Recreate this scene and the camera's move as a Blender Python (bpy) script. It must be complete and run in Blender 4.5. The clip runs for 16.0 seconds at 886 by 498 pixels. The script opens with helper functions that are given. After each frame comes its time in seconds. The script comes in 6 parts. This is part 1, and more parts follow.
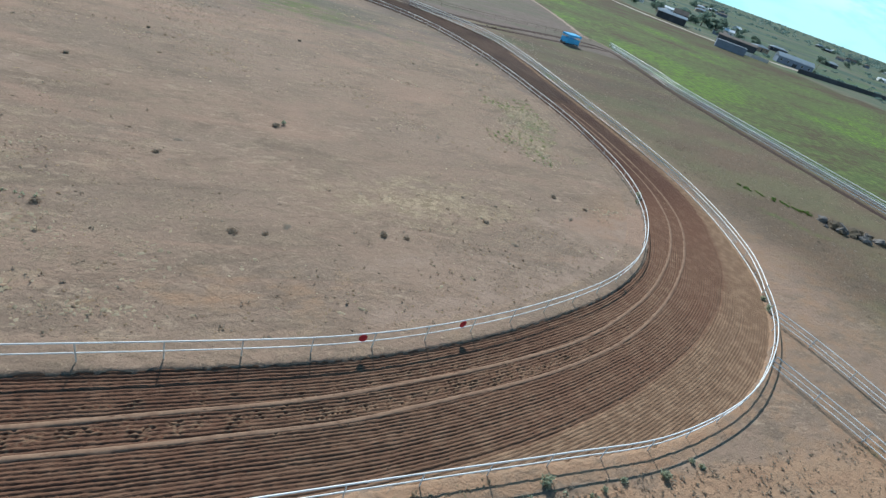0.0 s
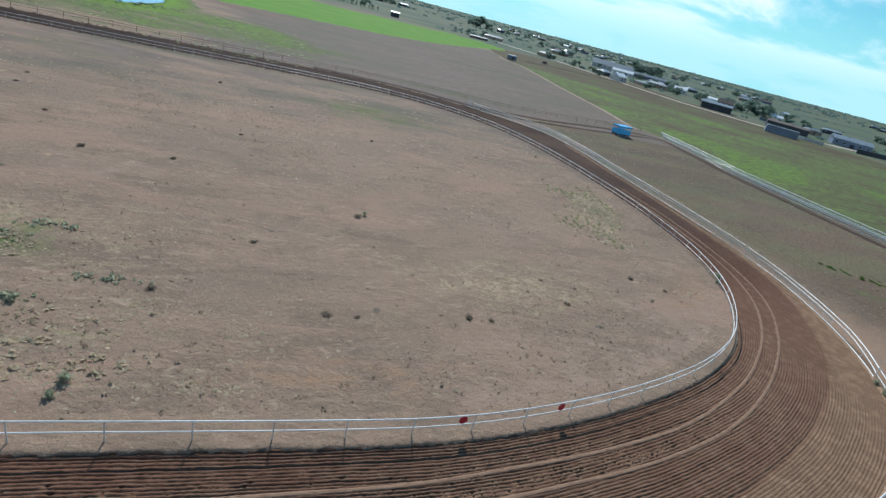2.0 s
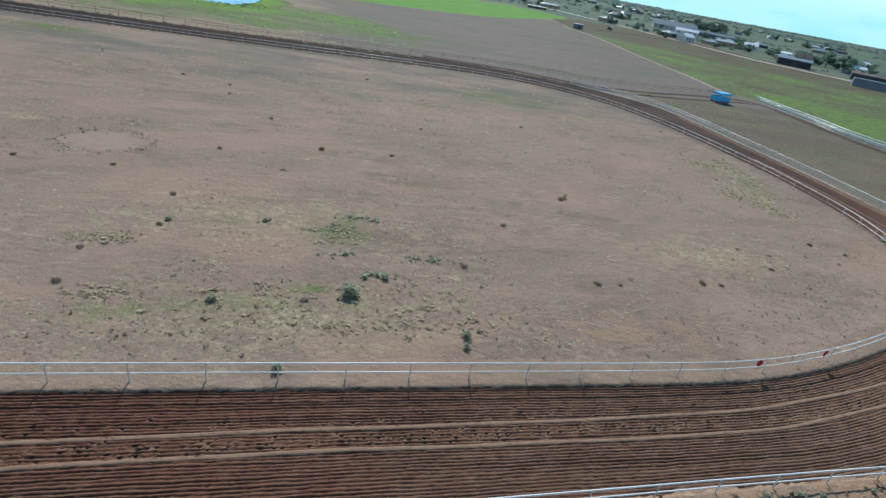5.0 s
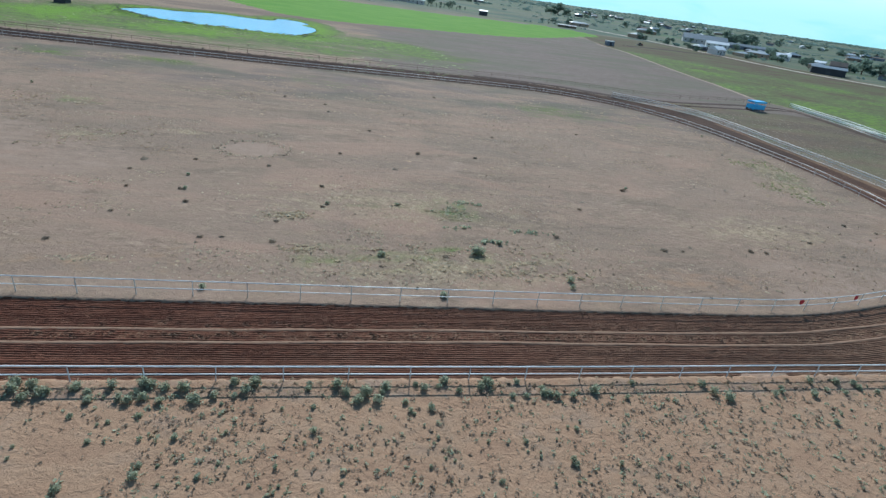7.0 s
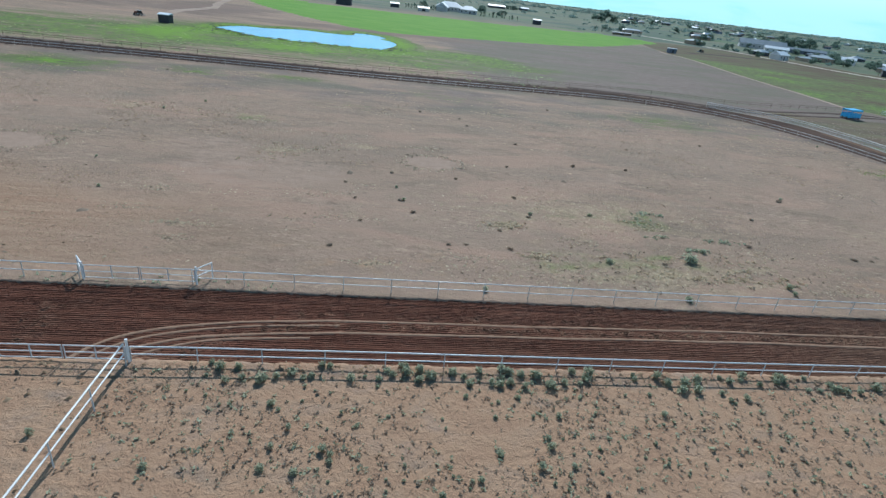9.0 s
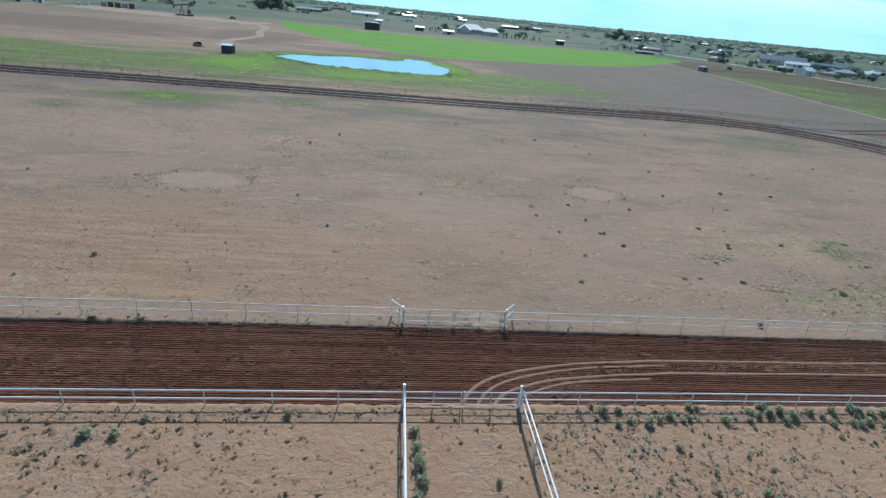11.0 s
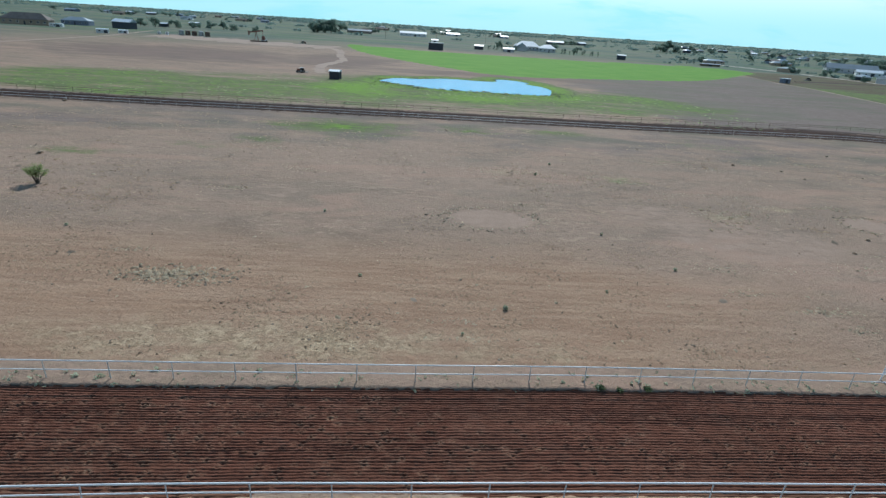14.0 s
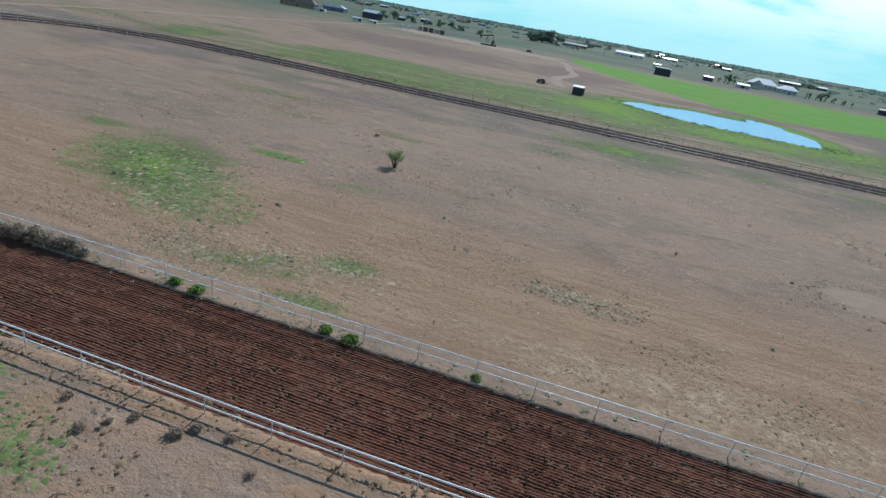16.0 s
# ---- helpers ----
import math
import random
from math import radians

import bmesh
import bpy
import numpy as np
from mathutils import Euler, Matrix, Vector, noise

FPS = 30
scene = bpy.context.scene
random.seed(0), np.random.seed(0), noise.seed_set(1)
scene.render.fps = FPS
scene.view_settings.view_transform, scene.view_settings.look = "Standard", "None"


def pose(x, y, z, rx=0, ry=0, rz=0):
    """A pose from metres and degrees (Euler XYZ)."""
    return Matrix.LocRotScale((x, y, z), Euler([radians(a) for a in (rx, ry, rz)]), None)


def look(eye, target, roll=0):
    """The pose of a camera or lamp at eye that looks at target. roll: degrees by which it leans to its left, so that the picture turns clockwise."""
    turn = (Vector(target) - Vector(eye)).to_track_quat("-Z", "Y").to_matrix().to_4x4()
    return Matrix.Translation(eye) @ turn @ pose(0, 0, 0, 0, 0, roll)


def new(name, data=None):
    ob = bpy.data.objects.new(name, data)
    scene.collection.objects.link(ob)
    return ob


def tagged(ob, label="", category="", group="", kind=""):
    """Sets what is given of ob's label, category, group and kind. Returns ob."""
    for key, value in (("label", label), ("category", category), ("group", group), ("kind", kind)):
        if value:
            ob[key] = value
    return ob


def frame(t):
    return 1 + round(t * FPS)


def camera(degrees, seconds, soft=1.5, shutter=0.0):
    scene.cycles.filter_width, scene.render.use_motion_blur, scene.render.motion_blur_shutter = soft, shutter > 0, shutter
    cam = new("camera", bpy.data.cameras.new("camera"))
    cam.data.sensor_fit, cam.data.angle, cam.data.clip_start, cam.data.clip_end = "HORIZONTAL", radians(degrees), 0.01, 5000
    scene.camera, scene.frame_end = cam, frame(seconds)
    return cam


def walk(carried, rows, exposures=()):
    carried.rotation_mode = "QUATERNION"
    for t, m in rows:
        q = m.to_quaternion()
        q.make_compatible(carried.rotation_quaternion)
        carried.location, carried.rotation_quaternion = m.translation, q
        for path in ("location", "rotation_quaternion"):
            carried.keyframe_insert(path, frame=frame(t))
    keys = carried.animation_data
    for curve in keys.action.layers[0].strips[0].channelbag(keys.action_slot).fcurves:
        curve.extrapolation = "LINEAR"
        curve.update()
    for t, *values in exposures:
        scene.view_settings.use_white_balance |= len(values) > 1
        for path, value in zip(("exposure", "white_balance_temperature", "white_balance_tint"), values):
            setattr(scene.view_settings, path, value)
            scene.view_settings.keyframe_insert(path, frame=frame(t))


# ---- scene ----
cam = camera(78.8, 16.0, 1.4)
PATH = [
    (0, (-0.402, 0.884, 24.526), (0.455, 2.364, 23.489), 20.1),
    (0.5, (-0.584, 0.884, 23.7), (0.208, 2.561, 22.953), 17.5),
    (1, (-0.511, 0.543, 23.559), (0.209, 2.326, 23.01), 15.7),
    (1.5, (-1.588, 0.673, 23.505), (-0.92, 2.478, 22.963), 15.1),
    (2, (-3.229, 1.049, 23.098), (-2.568, 2.76, 22.302), 14.8),
    (2.5, (-5.914, 1.777, 23.177), (-5.271, 3.386, 22.179), 15.2),
    (3, (-9.455, 2.296, 23.133), (-8.853, 3.924, 22.14), 14.5),
    (3.5, (-13.793, 2.944, 23.177), (-13.229, 4.59, 22.189), 13.6),
    (4, (-17.979, 3.093, 23.196), (-17.431, 4.75, 22.218), 12.5),
    (4.2, (-19.455, 2.731, 23.198), (-18.916, 4.393, 22.224), 12.1),
    (4.5, (-21.08, 0.588, 23.261), (-20.567, 2.274, 22.316), 11.2),
    (5, (-24.053, -1.867, 23.37), (-23.555, -0.159, 22.457), 10.5),
    (5.5, (-26.691, -5.005, 23.394), (-26.206, -3.274, 22.518), 9.9),
    (6, (-29.114, -8.679, 23.47), (-28.648, -6.929, 22.62), 9.2),
    (6.3, (-30.487, -10.045, 23.44), (-30.035, -8.294, 22.585), 8.6),
    (6.5, (-31.401, -11.326, 23.563), (-30.97, -9.573, 22.702), 8.3),
    (7, (-34.593, -13.974, 23.824), (-34.202, -12.214, 22.957), 8.0),
    (7.5, (-38.613, -15.67, 23.817), (-38.264, -13.902, 22.95), 7.6),
    (8, (-43.677, -16.46, 23.91), (-43.368, -14.687, 23.039), 7.5),
    (8.5, (-49.295, -16.385, 23.842), (-49.012, -14.605, 22.975), 7.1),
    (9, (-55.033, -15.886, 23.748), (-54.768, -14.099, 22.89), 6.7),
    (9.5, (-60.894, -15.107, 23.653), (-60.641, -13.314, 22.805), 6.3),
    (10, (-67.482, -15.824, 23.709), (-67.224, -14.018, 22.89), 6.3),
    (10.5, (-73.561, -14.898, 23.739), (-73.31, -13.085, 22.931), 5.9),
    (11, (-79.555, -13.985, 23.779), (-79.314, -12.169, 22.978), 5.5),
    (11.5, (-85.52, -13.021, 23.816), (-85.286, -11.202, 23.018), 5.1),
    (12, (-90.499, -10.767, 23.691), (-90.288, -8.946, 22.89), 4.5),
    (12.5, (-96.568, -9.797, 23.481), (-96.36, -7.97, 22.693), 4.3),
    (13, (-102.641, -8.898, 23.425), (-102.465, -7.064, 22.648), 4.1),
    (13.5, (-108.529, -8.188, 23.181), (-108.38, -6.347, 22.413), 4.2),
    (14, (-114.351, -7.584, 23.197), (-114.222, -5.738, 22.437), 3.7),
    (14.5, (-120.397, -6.759, 22.88), (-120.332, -4.905, 22.131), 4.0),
    (15, (-126.443, -6.327, 22.65), (-126.464, -4.472, 21.904), 4.9),
    (15.5, (-132.325, -6.433, 22.42), (-132.551, -4.602, 21.647), 8.6),
    (16, (-138.084, -6.921, 22.139), (-138.508, -5.135, 21.346), 10.2),
]
walk(cam, [(t, look(eye, target, roll)) for t, eye, target, roll in PATH],
     [(0, 0.13, 6150, 6), (0.7, 0.16, 6200, 9), (1.5, 0.03, 6200, 10), (2.5, -0.13, 6050, 6), (4, -0.06, 6050, 6), (7, 0.0, 5850, 6), (9.5, 0.02, 5850, 6), (12.5, -0.04, 5900, 6), (16, -0.17, 5950, 7)])

# ---- light: a high sun behind the far fence, hazy blue sky with thin cloud ----
SUN_EL, SUN_AZ = 37.0, 8.5          # degrees up, degrees from +y towards +x
world = bpy.data.worlds.new("sky")
scene.world = world
world.use_nodes = True
wt = world.node_tree
wt.nodes.clear()

sky = wt.nodes.new("ShaderNodeTexSky")
sky.sky_type, sky.sun_disc = "NISHITA", False
sky.sun_elevation, sky.sun_rotation = radians(SUN_EL), radians(SUN_AZ)
sky.air_density, sky.dust_density, sky.ozone_density = 1.0, 0.6, 1.5
tint = wt.nodes.new("ShaderNodeMix")
tint.data_type, tint.blend_type = "RGBA", "MULTIPLY"
tint.inputs["Factor"].default_value = 1.0
tint.inputs["B"].default_value = (0.50, 1.25, 1.40, 1)
coord = wt.nodes.new("ShaderNodeTexCoord")
sep = wt.nodes.new("ShaderNodeSeparateXYZ")
lift = wt.nodes.new("ShaderNodeMath")
lift.operation = "ADD"
lift.inputs[1].default_value = 0.22
flat = wt.nodes.new("ShaderNodeVectorMath")
flat.operation = "DIVIDE"
comb = wt.nodes.new("ShaderNodeCombineXYZ")
wt.links.new(coord.outputs["Generated"], sep.inputs[0])
wt.links.new(sep.outputs["Z"], lift.inputs[0])
for k in range(3):
    wt.links.new(lift.outputs[0], comb.inputs[k])
wt.links.new(coord.outputs["Generated"], flat.inputs[0])
wt.links.new(comb.outputs[0], flat.inputs[1])
cloud = wt.nodes.new("ShaderNodeTexNoise")
cloud.inputs["Scale"].default_value, cloud.inputs["Detail"].default_value = 1.15, 9.0
cloud.inputs["Roughness"].default_value, cloud.inputs["Distortion"].default_value = 0.58, 0.35
shift = wt.nodes.new("ShaderNodeMapping")
shift.inputs["Location"].default_value = (2.3, 0.9, 0.0)
shift.inputs["Scale"].default_value = (1.0, 1.25, 1.0)
wt.links.new(flat.outputs[0], shift.inputs[0])
wt.links.new(shift.outputs[0], cloud.inputs["Vector"])
band = wt.nodes.new("ShaderNodeMapRange")
band.interpolation_type = "SMOOTHSTEP"
band.inputs["From Min"].default_value, band.inputs["From Max"].default_value = 0.345, 0.53
band.inputs["To Max"].default_value = 0.9
wt.links.new(cloud.outputs["Fac"], band.inputs["Value"])
veil = wt.nodes.new("ShaderNodeMix")
veil.data_type = "RGBA"
veil.inputs["B"].default_value = (16.0, 17.0, 17.6, 1)
wt.links.new(sky.outputs[0], tint.inputs["A"])
haze = wt.nodes.new("ShaderNodeMapRange")
haze.interpolation_type = "SMOOTHSTEP"
for key, v in (("From Min", -0.02), ("From Max", 0.22), ("To Min", 0.96), ("To Max", 0.0)):
    haze.inputs[key].default_value = v
wt.links.new(sep.outputs["Z"], haze.inputs["Value"])
air = wt.nodes.new("ShaderNodeMix")
air.data_type = "RGBA"
air.inputs["B"].default_value = (6.2, 12.3, 13.5, 1)
wt.links.new(haze.outputs[0], air.inputs["Factor"])
wt.links.new(tint.outputs["Result"], air.inputs["A"])
wt.links.new(air.outputs["Result"], veil.inputs["A"])
clear = wt.nodes.new("ShaderNodeMapRange")
clear.interpolation_type = "SMOOTHSTEP"
for key, v in (("From Min", 0.02), ("From Max", 0.12), ("To Min", 0.15), ("To Max", 1.0)):
    clear.inputs[key].default_value = v
wt.links.new(sep.outputs["Z"], clear.inputs["Value"])
both_ = wt.nodes.new("ShaderNodeMath")
both_.operation = "MULTIPLY"
wt.links.new(band.outputs[0], both_.inputs[0])
wt.links.new(clear.outputs[0], both_.inputs[1])
open_sky = wt.nodes.new("ShaderNodeMapRange")
open_sky.interpolation_type = "SMOOTHSTEP"
for key, v in (("From Min", 0.20), ("From Max", 0.42), ("To Min", 1.0), ("To Max", 0.0)):
    open_sky.inputs[key].default_value = v
wt.links.new(sep.outputs["Z"], open_sky.inputs["Value"])
thin_ = wt.nodes.new("ShaderNodeMath")
thin_.operation = "MULTIPLY"
wt.links.new(both_.outputs[0], thin_.inputs[0])
wt.links.new(open_sky.outputs[0], thin_.inputs[1])
wt.links.new(thin_.outputs[0], veil.inputs["Factor"])
back = wt.nodes.new("ShaderNodeBackground")
back.inputs["Strength"].default_value = 0.075
wt.links.new(veil.outputs["Result"], back.inputs["Color"])
wout = wt.nodes.new("ShaderNodeOutputWorld")
wt.links.new(back.outputs[0], wout.inputs["Surface"])

sun_data = bpy.data.lights.new("sun", "SUN")
sun_data.energy, sun_data.angle, sun_data.color = 5.0, radians(0.6), (1.0, 0.955, 0.90)
sun = new("sun", sun_data)
sa, se = radians(SUN_AZ), radians(SUN_EL)
SUN_WAY = Vector((math.sin(sa) * math.cos(se), math.cos(sa) * math.cos(se), math.sin(se)))
sun.matrix_world = Matrix.Translation((0, 0, 200)) @ SUN_WAY.to_track_quat("Z", "Y").to_matrix().to_4x4()
scene.view_settings.exposure = 0.0


# ---- materials ----
def shader(name, rough=0.8, metal=0.0, spec=0.3):
    m = bpy.data.materials.new(name)
    m.use_nodes = True
    b = m.node_tree.nodes["Principled BSDF"]
    b.inputs["Roughness"].default_value, b.inputs["Metallic"].default_value = rough, metal
    b.inputs["Specular IOR Level"].default_value = spec
    return m, m.node_tree, b


def noise_fac(t, scale, detail=4.0, rough=0.55, vec=None, stretch=None, distort=0.0):
    """A noise in metres: scale is features per metre."""
    if vec is None:
        vec = t.nodes.new("ShaderNodeNewGeometry").outputs["Position"]
    if stretch:
        mp = t.nodes.new("ShaderNodeMapping")
        mp.inputs["Scale"].default_value = stretch
        t.links.new(vec, mp.inputs[0])
        vec = mp.outputs[0]
    n = t.nodes.new("ShaderNodeTexNoise")
    n.inputs["Scale"].default_value, n.inputs["Detail"].default_value = scale, detail
    n.inputs["Roughness"].default_value, n.inputs["Distortion"].default_value = rough, distort
    t.links.new(vec, n.inputs["Vector"])
    return n.outputs["Fac"]


def ramp(t, fac, lo, hi, to0=0.0, to1=1.0):
    r = t.nodes.new("ShaderNodeMapRange")
    r.interpolation_type = "SMOOTHSTEP"
    for key, v in (("From Min", lo), ("From Max", hi), ("To Min", to0), ("To Max", to1)):
        r.inputs[key].default_value = v
    t.links.new(fac, r.inputs["Value"])
    return r.outputs[0]


def calc(t, op, a, b=None):
    n = t.nodes.new("ShaderNodeMath")
    n.operation = op
    for k, v in ((0, a), (1, b)):
        if v is None:
            continue
        if isinstance(v, (int, float)):
            n.inputs[k].default_value = v
        else:
            t.links.new(v, n.inputs[k])
    return n.outputs[0]


def mix(t, fac, a, b, blend="MIX"):
    n = t.nodes.new("ShaderNodeMix")
    n.data_type, n.blend_type = "RGBA", blend
    for key, v in (("Factor", fac), ("A", a), ("B", b)):
        if isinstance(v, (int, float)):
            n.inputs[key].default_value = v
        elif isinstance(v, tuple):
            n.inputs[key].default_value = (*v[:3], 1)
        else:
            t.links.new(v, n.inputs[key])
    return n.outputs["Result"]


def bump(t, b, height, strength, distance):
    n = t.nodes.new("ShaderNodeBump")
    n.inputs["Strength"].default_value, n.inputs["Distance"].default_value = strength, distance
    t.links.new(height, n.inputs["Height"])
    t.links.new(n.outputs[0], b.inputs["Normal"])


def worn(name, colour, dark, rough=0.6, metal=0.0, scale=1.2, fine=14.0, amount=0.5, vary=0.0, spec=0.3):
    """A surface with stains at one scale and grain at another."""
    m, t, b = shader(name, rough, metal, spec)
    big = ramp(t, noise_fac(t, scale, 5), 0.42, 0.68, 0, amount)
    small = ramp(t, noise_fac(t, fine, 3), 0.35, 0.7, 0, amount * 0.6)
    c = mix(t, big, colour, dark)
    c = mix(t, small, c, dark)
    if vary:
        info = t.nodes.new("ShaderNodeObjectInfo")
        h = t.nodes.new("ShaderNodeHueSaturation")
        t.links.new(ramp(t, info.outputs["Random"], 0, 1, 1 - vary, 1 + vary), h.inputs["Value"])
        t.links.new(c, h.inputs["Color"])
        c = h.outputs[0]
    t.links.new(c, b.inputs["Base Color"])
    bump(t, b, noise_fac(t, fine, 4), 0.25, 0.02)
    return m


def leaf(name, a, b2, c3):
    """Leaves and grass: each island of faces takes its own shade."""
    m, t, b = shader(name, 0.75, 0, 0.15)
    g = t.nodes.new("ShaderNodeNewGeometry")
    r = g.outputs["Random Per Island"]
    c = mix(t, ramp(t, r, 0.0, 0.6), a, b2)
    c = mix(t, ramp(t, r, 0.7, 1.0), c, c3)
    c = mix(t, ramp(t, noise_fac(t, 0.6, 3), 0.4, 0.7, 0, 0.4), c, c3)
    t.links.new(c, b.inputs["Base Color"])
    thin = t.nodes.new("ShaderNodeBsdfTranslucent")
    t.links.new(c, thin.inputs["Color"])
    join = t.nodes.new("ShaderNodeMixShader")
    join.inputs[0].default_value = 0.55
    out = t.nodes["Material Output"]
    t.links.new(b.outputs[0], join.inputs[1])
    t.links.new(thin.outputs[0], join.inputs[2])
    t.links.new(join.outputs[0], out.inputs["Surface"])
    return m


def ground_material():
    m, t, b = shader("soil_and_dry_grass", 0.95, 0, 0.1)
    za = t.nodes.new("ShaderNodeAttribute")
    za.attribute_name = "cover"
    zb = t.nodes.new("ShaderNodeAttribute")
    zb.attribute_name = "soil"
    sa_ = t.nodes.new("ShaderNodeSeparateColor")
    sb_ = t.nodes.new("ShaderNodeSeparateColor")
    t.links.new(za.outputs["Color"], sa_.inputs[0])
    t.links.new(zb.outputs["Color"], sb_.inputs[0])
    green, crop, far = sa_.outputs
    sand, rust, stubble = sb_.outputs
    zc = t.nodes.new("ShaderNodeAttribute")
    zc.attribute_name = "tone"
    sc_ = t.nodes.new("ShaderNodeSeparateColor")
    t.links.new(zc.outputs["Color"], sc_.inputs[0])
    golden, pale, straw = sc_.outputs
    huge = noise_fac(t, 0.018, 4, 0.6)
    large = noise_fac(t, 0.07, 5, 0.6, stretch=(0.6, 1.3, 1))
    mid = noise_fac(t, 0.45, 5, 0.62, stretch=(0.75, 1.2, 1))
    small = noise_fac(t, 2.6, 5, 0.65)
    tiny = noise_fac(t, 9.0, 4, 0.7)
    # dry infield: tan soil, straw and grey-brown dead grass
    c = mix(t, ramp(t, large, 0.38, 0.66), (0.270, 0.189, 0.140), (0.222, 0.164, 0.125))
    c = mix(t, ramp(t, noise_fac(t, 0.16, 6, 0.62, stretch=(0.55, 1.4, 1), distort=0.8), 0.48, 0.64, 0, 0.6), c, (0.160, 0.120, 0.090))
    c = mix(t, ramp(t, noise_fac(t, 0.9, 6, 0.66, stretch=(0.6, 1.3, 1), distort=0.5), 0.50, 0.66, 0, 0.36), c, (0.156, 0.121, 0.089))
    c = mix(t, ramp(t, huge, 0.45, 0.62, 0, 0.45), c, (0.300, 0.212, 0.160))
    c = mix(t, ramp(t, mid, 0.46, 0.68, 0, 0.42), c, (0.322, 0.244, 0.172))
    c = mix(t, ramp(t, small, 0.54, 0.72, 0, 0.5), c, (0.400, 0.306, 0.216))
    c = mix(t, ramp(t, calc(t, "MULTIPLY", tiny, ramp(t, mid, 0.35, 0.6, 0.85, 1.1)), 0.54, 0.68, 0, 0.6), c, (0.115, 0.090, 0.064))
    # wisps of dead grass and bare scrapes, drawn out along the straight
    wisp = noise_fac(t, 0.75, 7, 0.72, stretch=(0.55, 1.2, 1), distort=1.2)
    patch = ramp(t, noise_fac(t, 0.11, 5, 0.6, stretch=(0.6, 1.3, 1), distort=0.6), 0.40, 0.60)
    c = mix(t, calc(t, "MULTIPLY", ramp(t, wisp, 0.53, 0.63, 0, 0.52), patch), c, (0.150, 0.108, 0.078))
    c = mix(t, calc(t, "MULTIPLY", ramp(t, wisp, 0.46, 0.37, 0, 0.52), patch), c, (0.410, 0.312, 0.225))
    # scrapes of bare pinkish soil
    c = mix(t, ramp(t, noise_fac(t, 0.05, 6, 0.62, stretch=(0.5, 1.5, 1), distort=1.0), 0.52, 0.63, 0, 0.6), c, (0.326, 0.214, 0.158))
    # golden mown grass in streaks along the straight
    streak = noise_fac(t, 0.8, 6, 0.65, stretch=(0.16, 1.5, 1), distort=0.4)
    gold = mix(t, ramp(t, streak, 0.40, 0.62), (0.268, 0.160, 0.099), (0.350, 0.230, 0.149))
    gold = mix(t, ramp(t, small, 0.55, 0.72, 0, 0.5), gold, (0.370, 0.280, 0.195))
    gold = mix(t, ramp(t, tiny, 0.54, 0.70, 0, 0.5), gold, (0.115, 0.085, 0.055))
    c = mix(t, ramp(t, calc(t, "ADD", golden, calc(t, "MULTIPLY", calc(t, "SUBTRACT", large, 0.5), 1.0)), 0.25, 0.95, 0, 0.72), c, gold)
    # pale straw tussocks with dark gaps between them
    tuss = mix(t, ramp(t, noise_fac(t, 1.5, 5, 0.7, distort=0.8), 0.44, 0.60), (0.250, 0.192, 0.122), (0.465, 0.368, 0.245))
    tuss = mix(t, ramp(t, tiny, 0.55, 0.70, 0, 0.5), tuss, (0.105, 0.085, 0.05))
    c = mix(t, ramp(t, calc(t, "ADD", straw, calc(t, "MULTIPLY", calc(t, "SUBTRACT", mid, 0.5), 1.1)), 0.30, 0.75, 0, 0.7), c, tuss)
    # bare pinkish sand
    bare = mix(t, ramp(t, mid, 0.4, 0.65), (0.352, 0.229, 0.148), (0.308, 0.194, 0.127))
    bare = mix(t, ramp(t, tiny, 0.55, 0.75, 0, 0.45), bare, (0.16, 0.115, 0.08))
    c = mix(t, ramp(t, calc(t, "ADD", sand, calc(t, "MULTIPLY", calc(t, "SUBTRACT", mid, 0.5), 0.9)), 0.35, 0.65), c, bare)
    smooth_ = mix(t, ramp(t, noise_fac(t, 0.8, 6, 0.6), 0.4, 0.65), (0.312, 0.226, 0.175), (0.272, 0.194, 0.148))
    smooth_ = mix(t, ramp(t, tiny, 0.6, 0.76, 0, 0.4), smooth_, (0.20, 0.15, 0.115))
    is_pale = ramp(t, calc(t, "ADD", pale, calc(t, "MULTIPLY", calc(t, "SUBTRACT", mid, 0.5), 1.1)), 0.35, 0.65)
    # mauve stubble
    stub = mix(t, ramp(t, mid, 0.4, 0.65), (0.158, 0.122, 0.106), (0.190, 0.149, 0.129))
    stub = mix(t, ramp(t, noise_fac(t, 0.35, 6, 0.66, stretch=(0.3, 1.3, 1), distort=0.5), 0.48, 0.64, 0, 0.6), stub, (0.118, 0.094, 0.076))
    stub = mix(t, ramp(t, noise_fac(t, 0.05, 5, 0.62, stretch=(0.4, 1.3, 1)), 0.44, 0.60, 0, 0.7), stub, (0.124, 0.120, 0.084))
    c = mix(t, ramp(t, calc(t, "ADD", stubble, calc(t, "MULTIPLY", calc(t, "SUBTRACT", large, 0.5), 0.8)), 0.35, 0.65), c, stub)
    c = mix(t, calc(t, "MULTIPLY", is_pale, 0.85), c, smooth_)
    # rusty bare soil
    red = mix(t, ramp(t, large, 0.4, 0.65), (0.190, 0.132, 0.106), (0.160, 0.118, 0.095))
    c = mix(t, ramp(t, calc(t, "ADD", rust, calc(t, "MULTIPLY", calc(t, "SUBTRACT", large, 0.5), 0.8)), 0.3, 0.7), c, red)
    # dark brown field with green streaks
    fallow = mix(t, ramp(t, noise_fac(t, 0.06, 5, 0.62, stretch=(0.5, 1.2, 1)), 0.42, 0.62), (0.092, 0.068, 0.045), (0.098, 0.104, 0.050))
    c = mix(t, za.outputs["Alpha"], c, fallow)
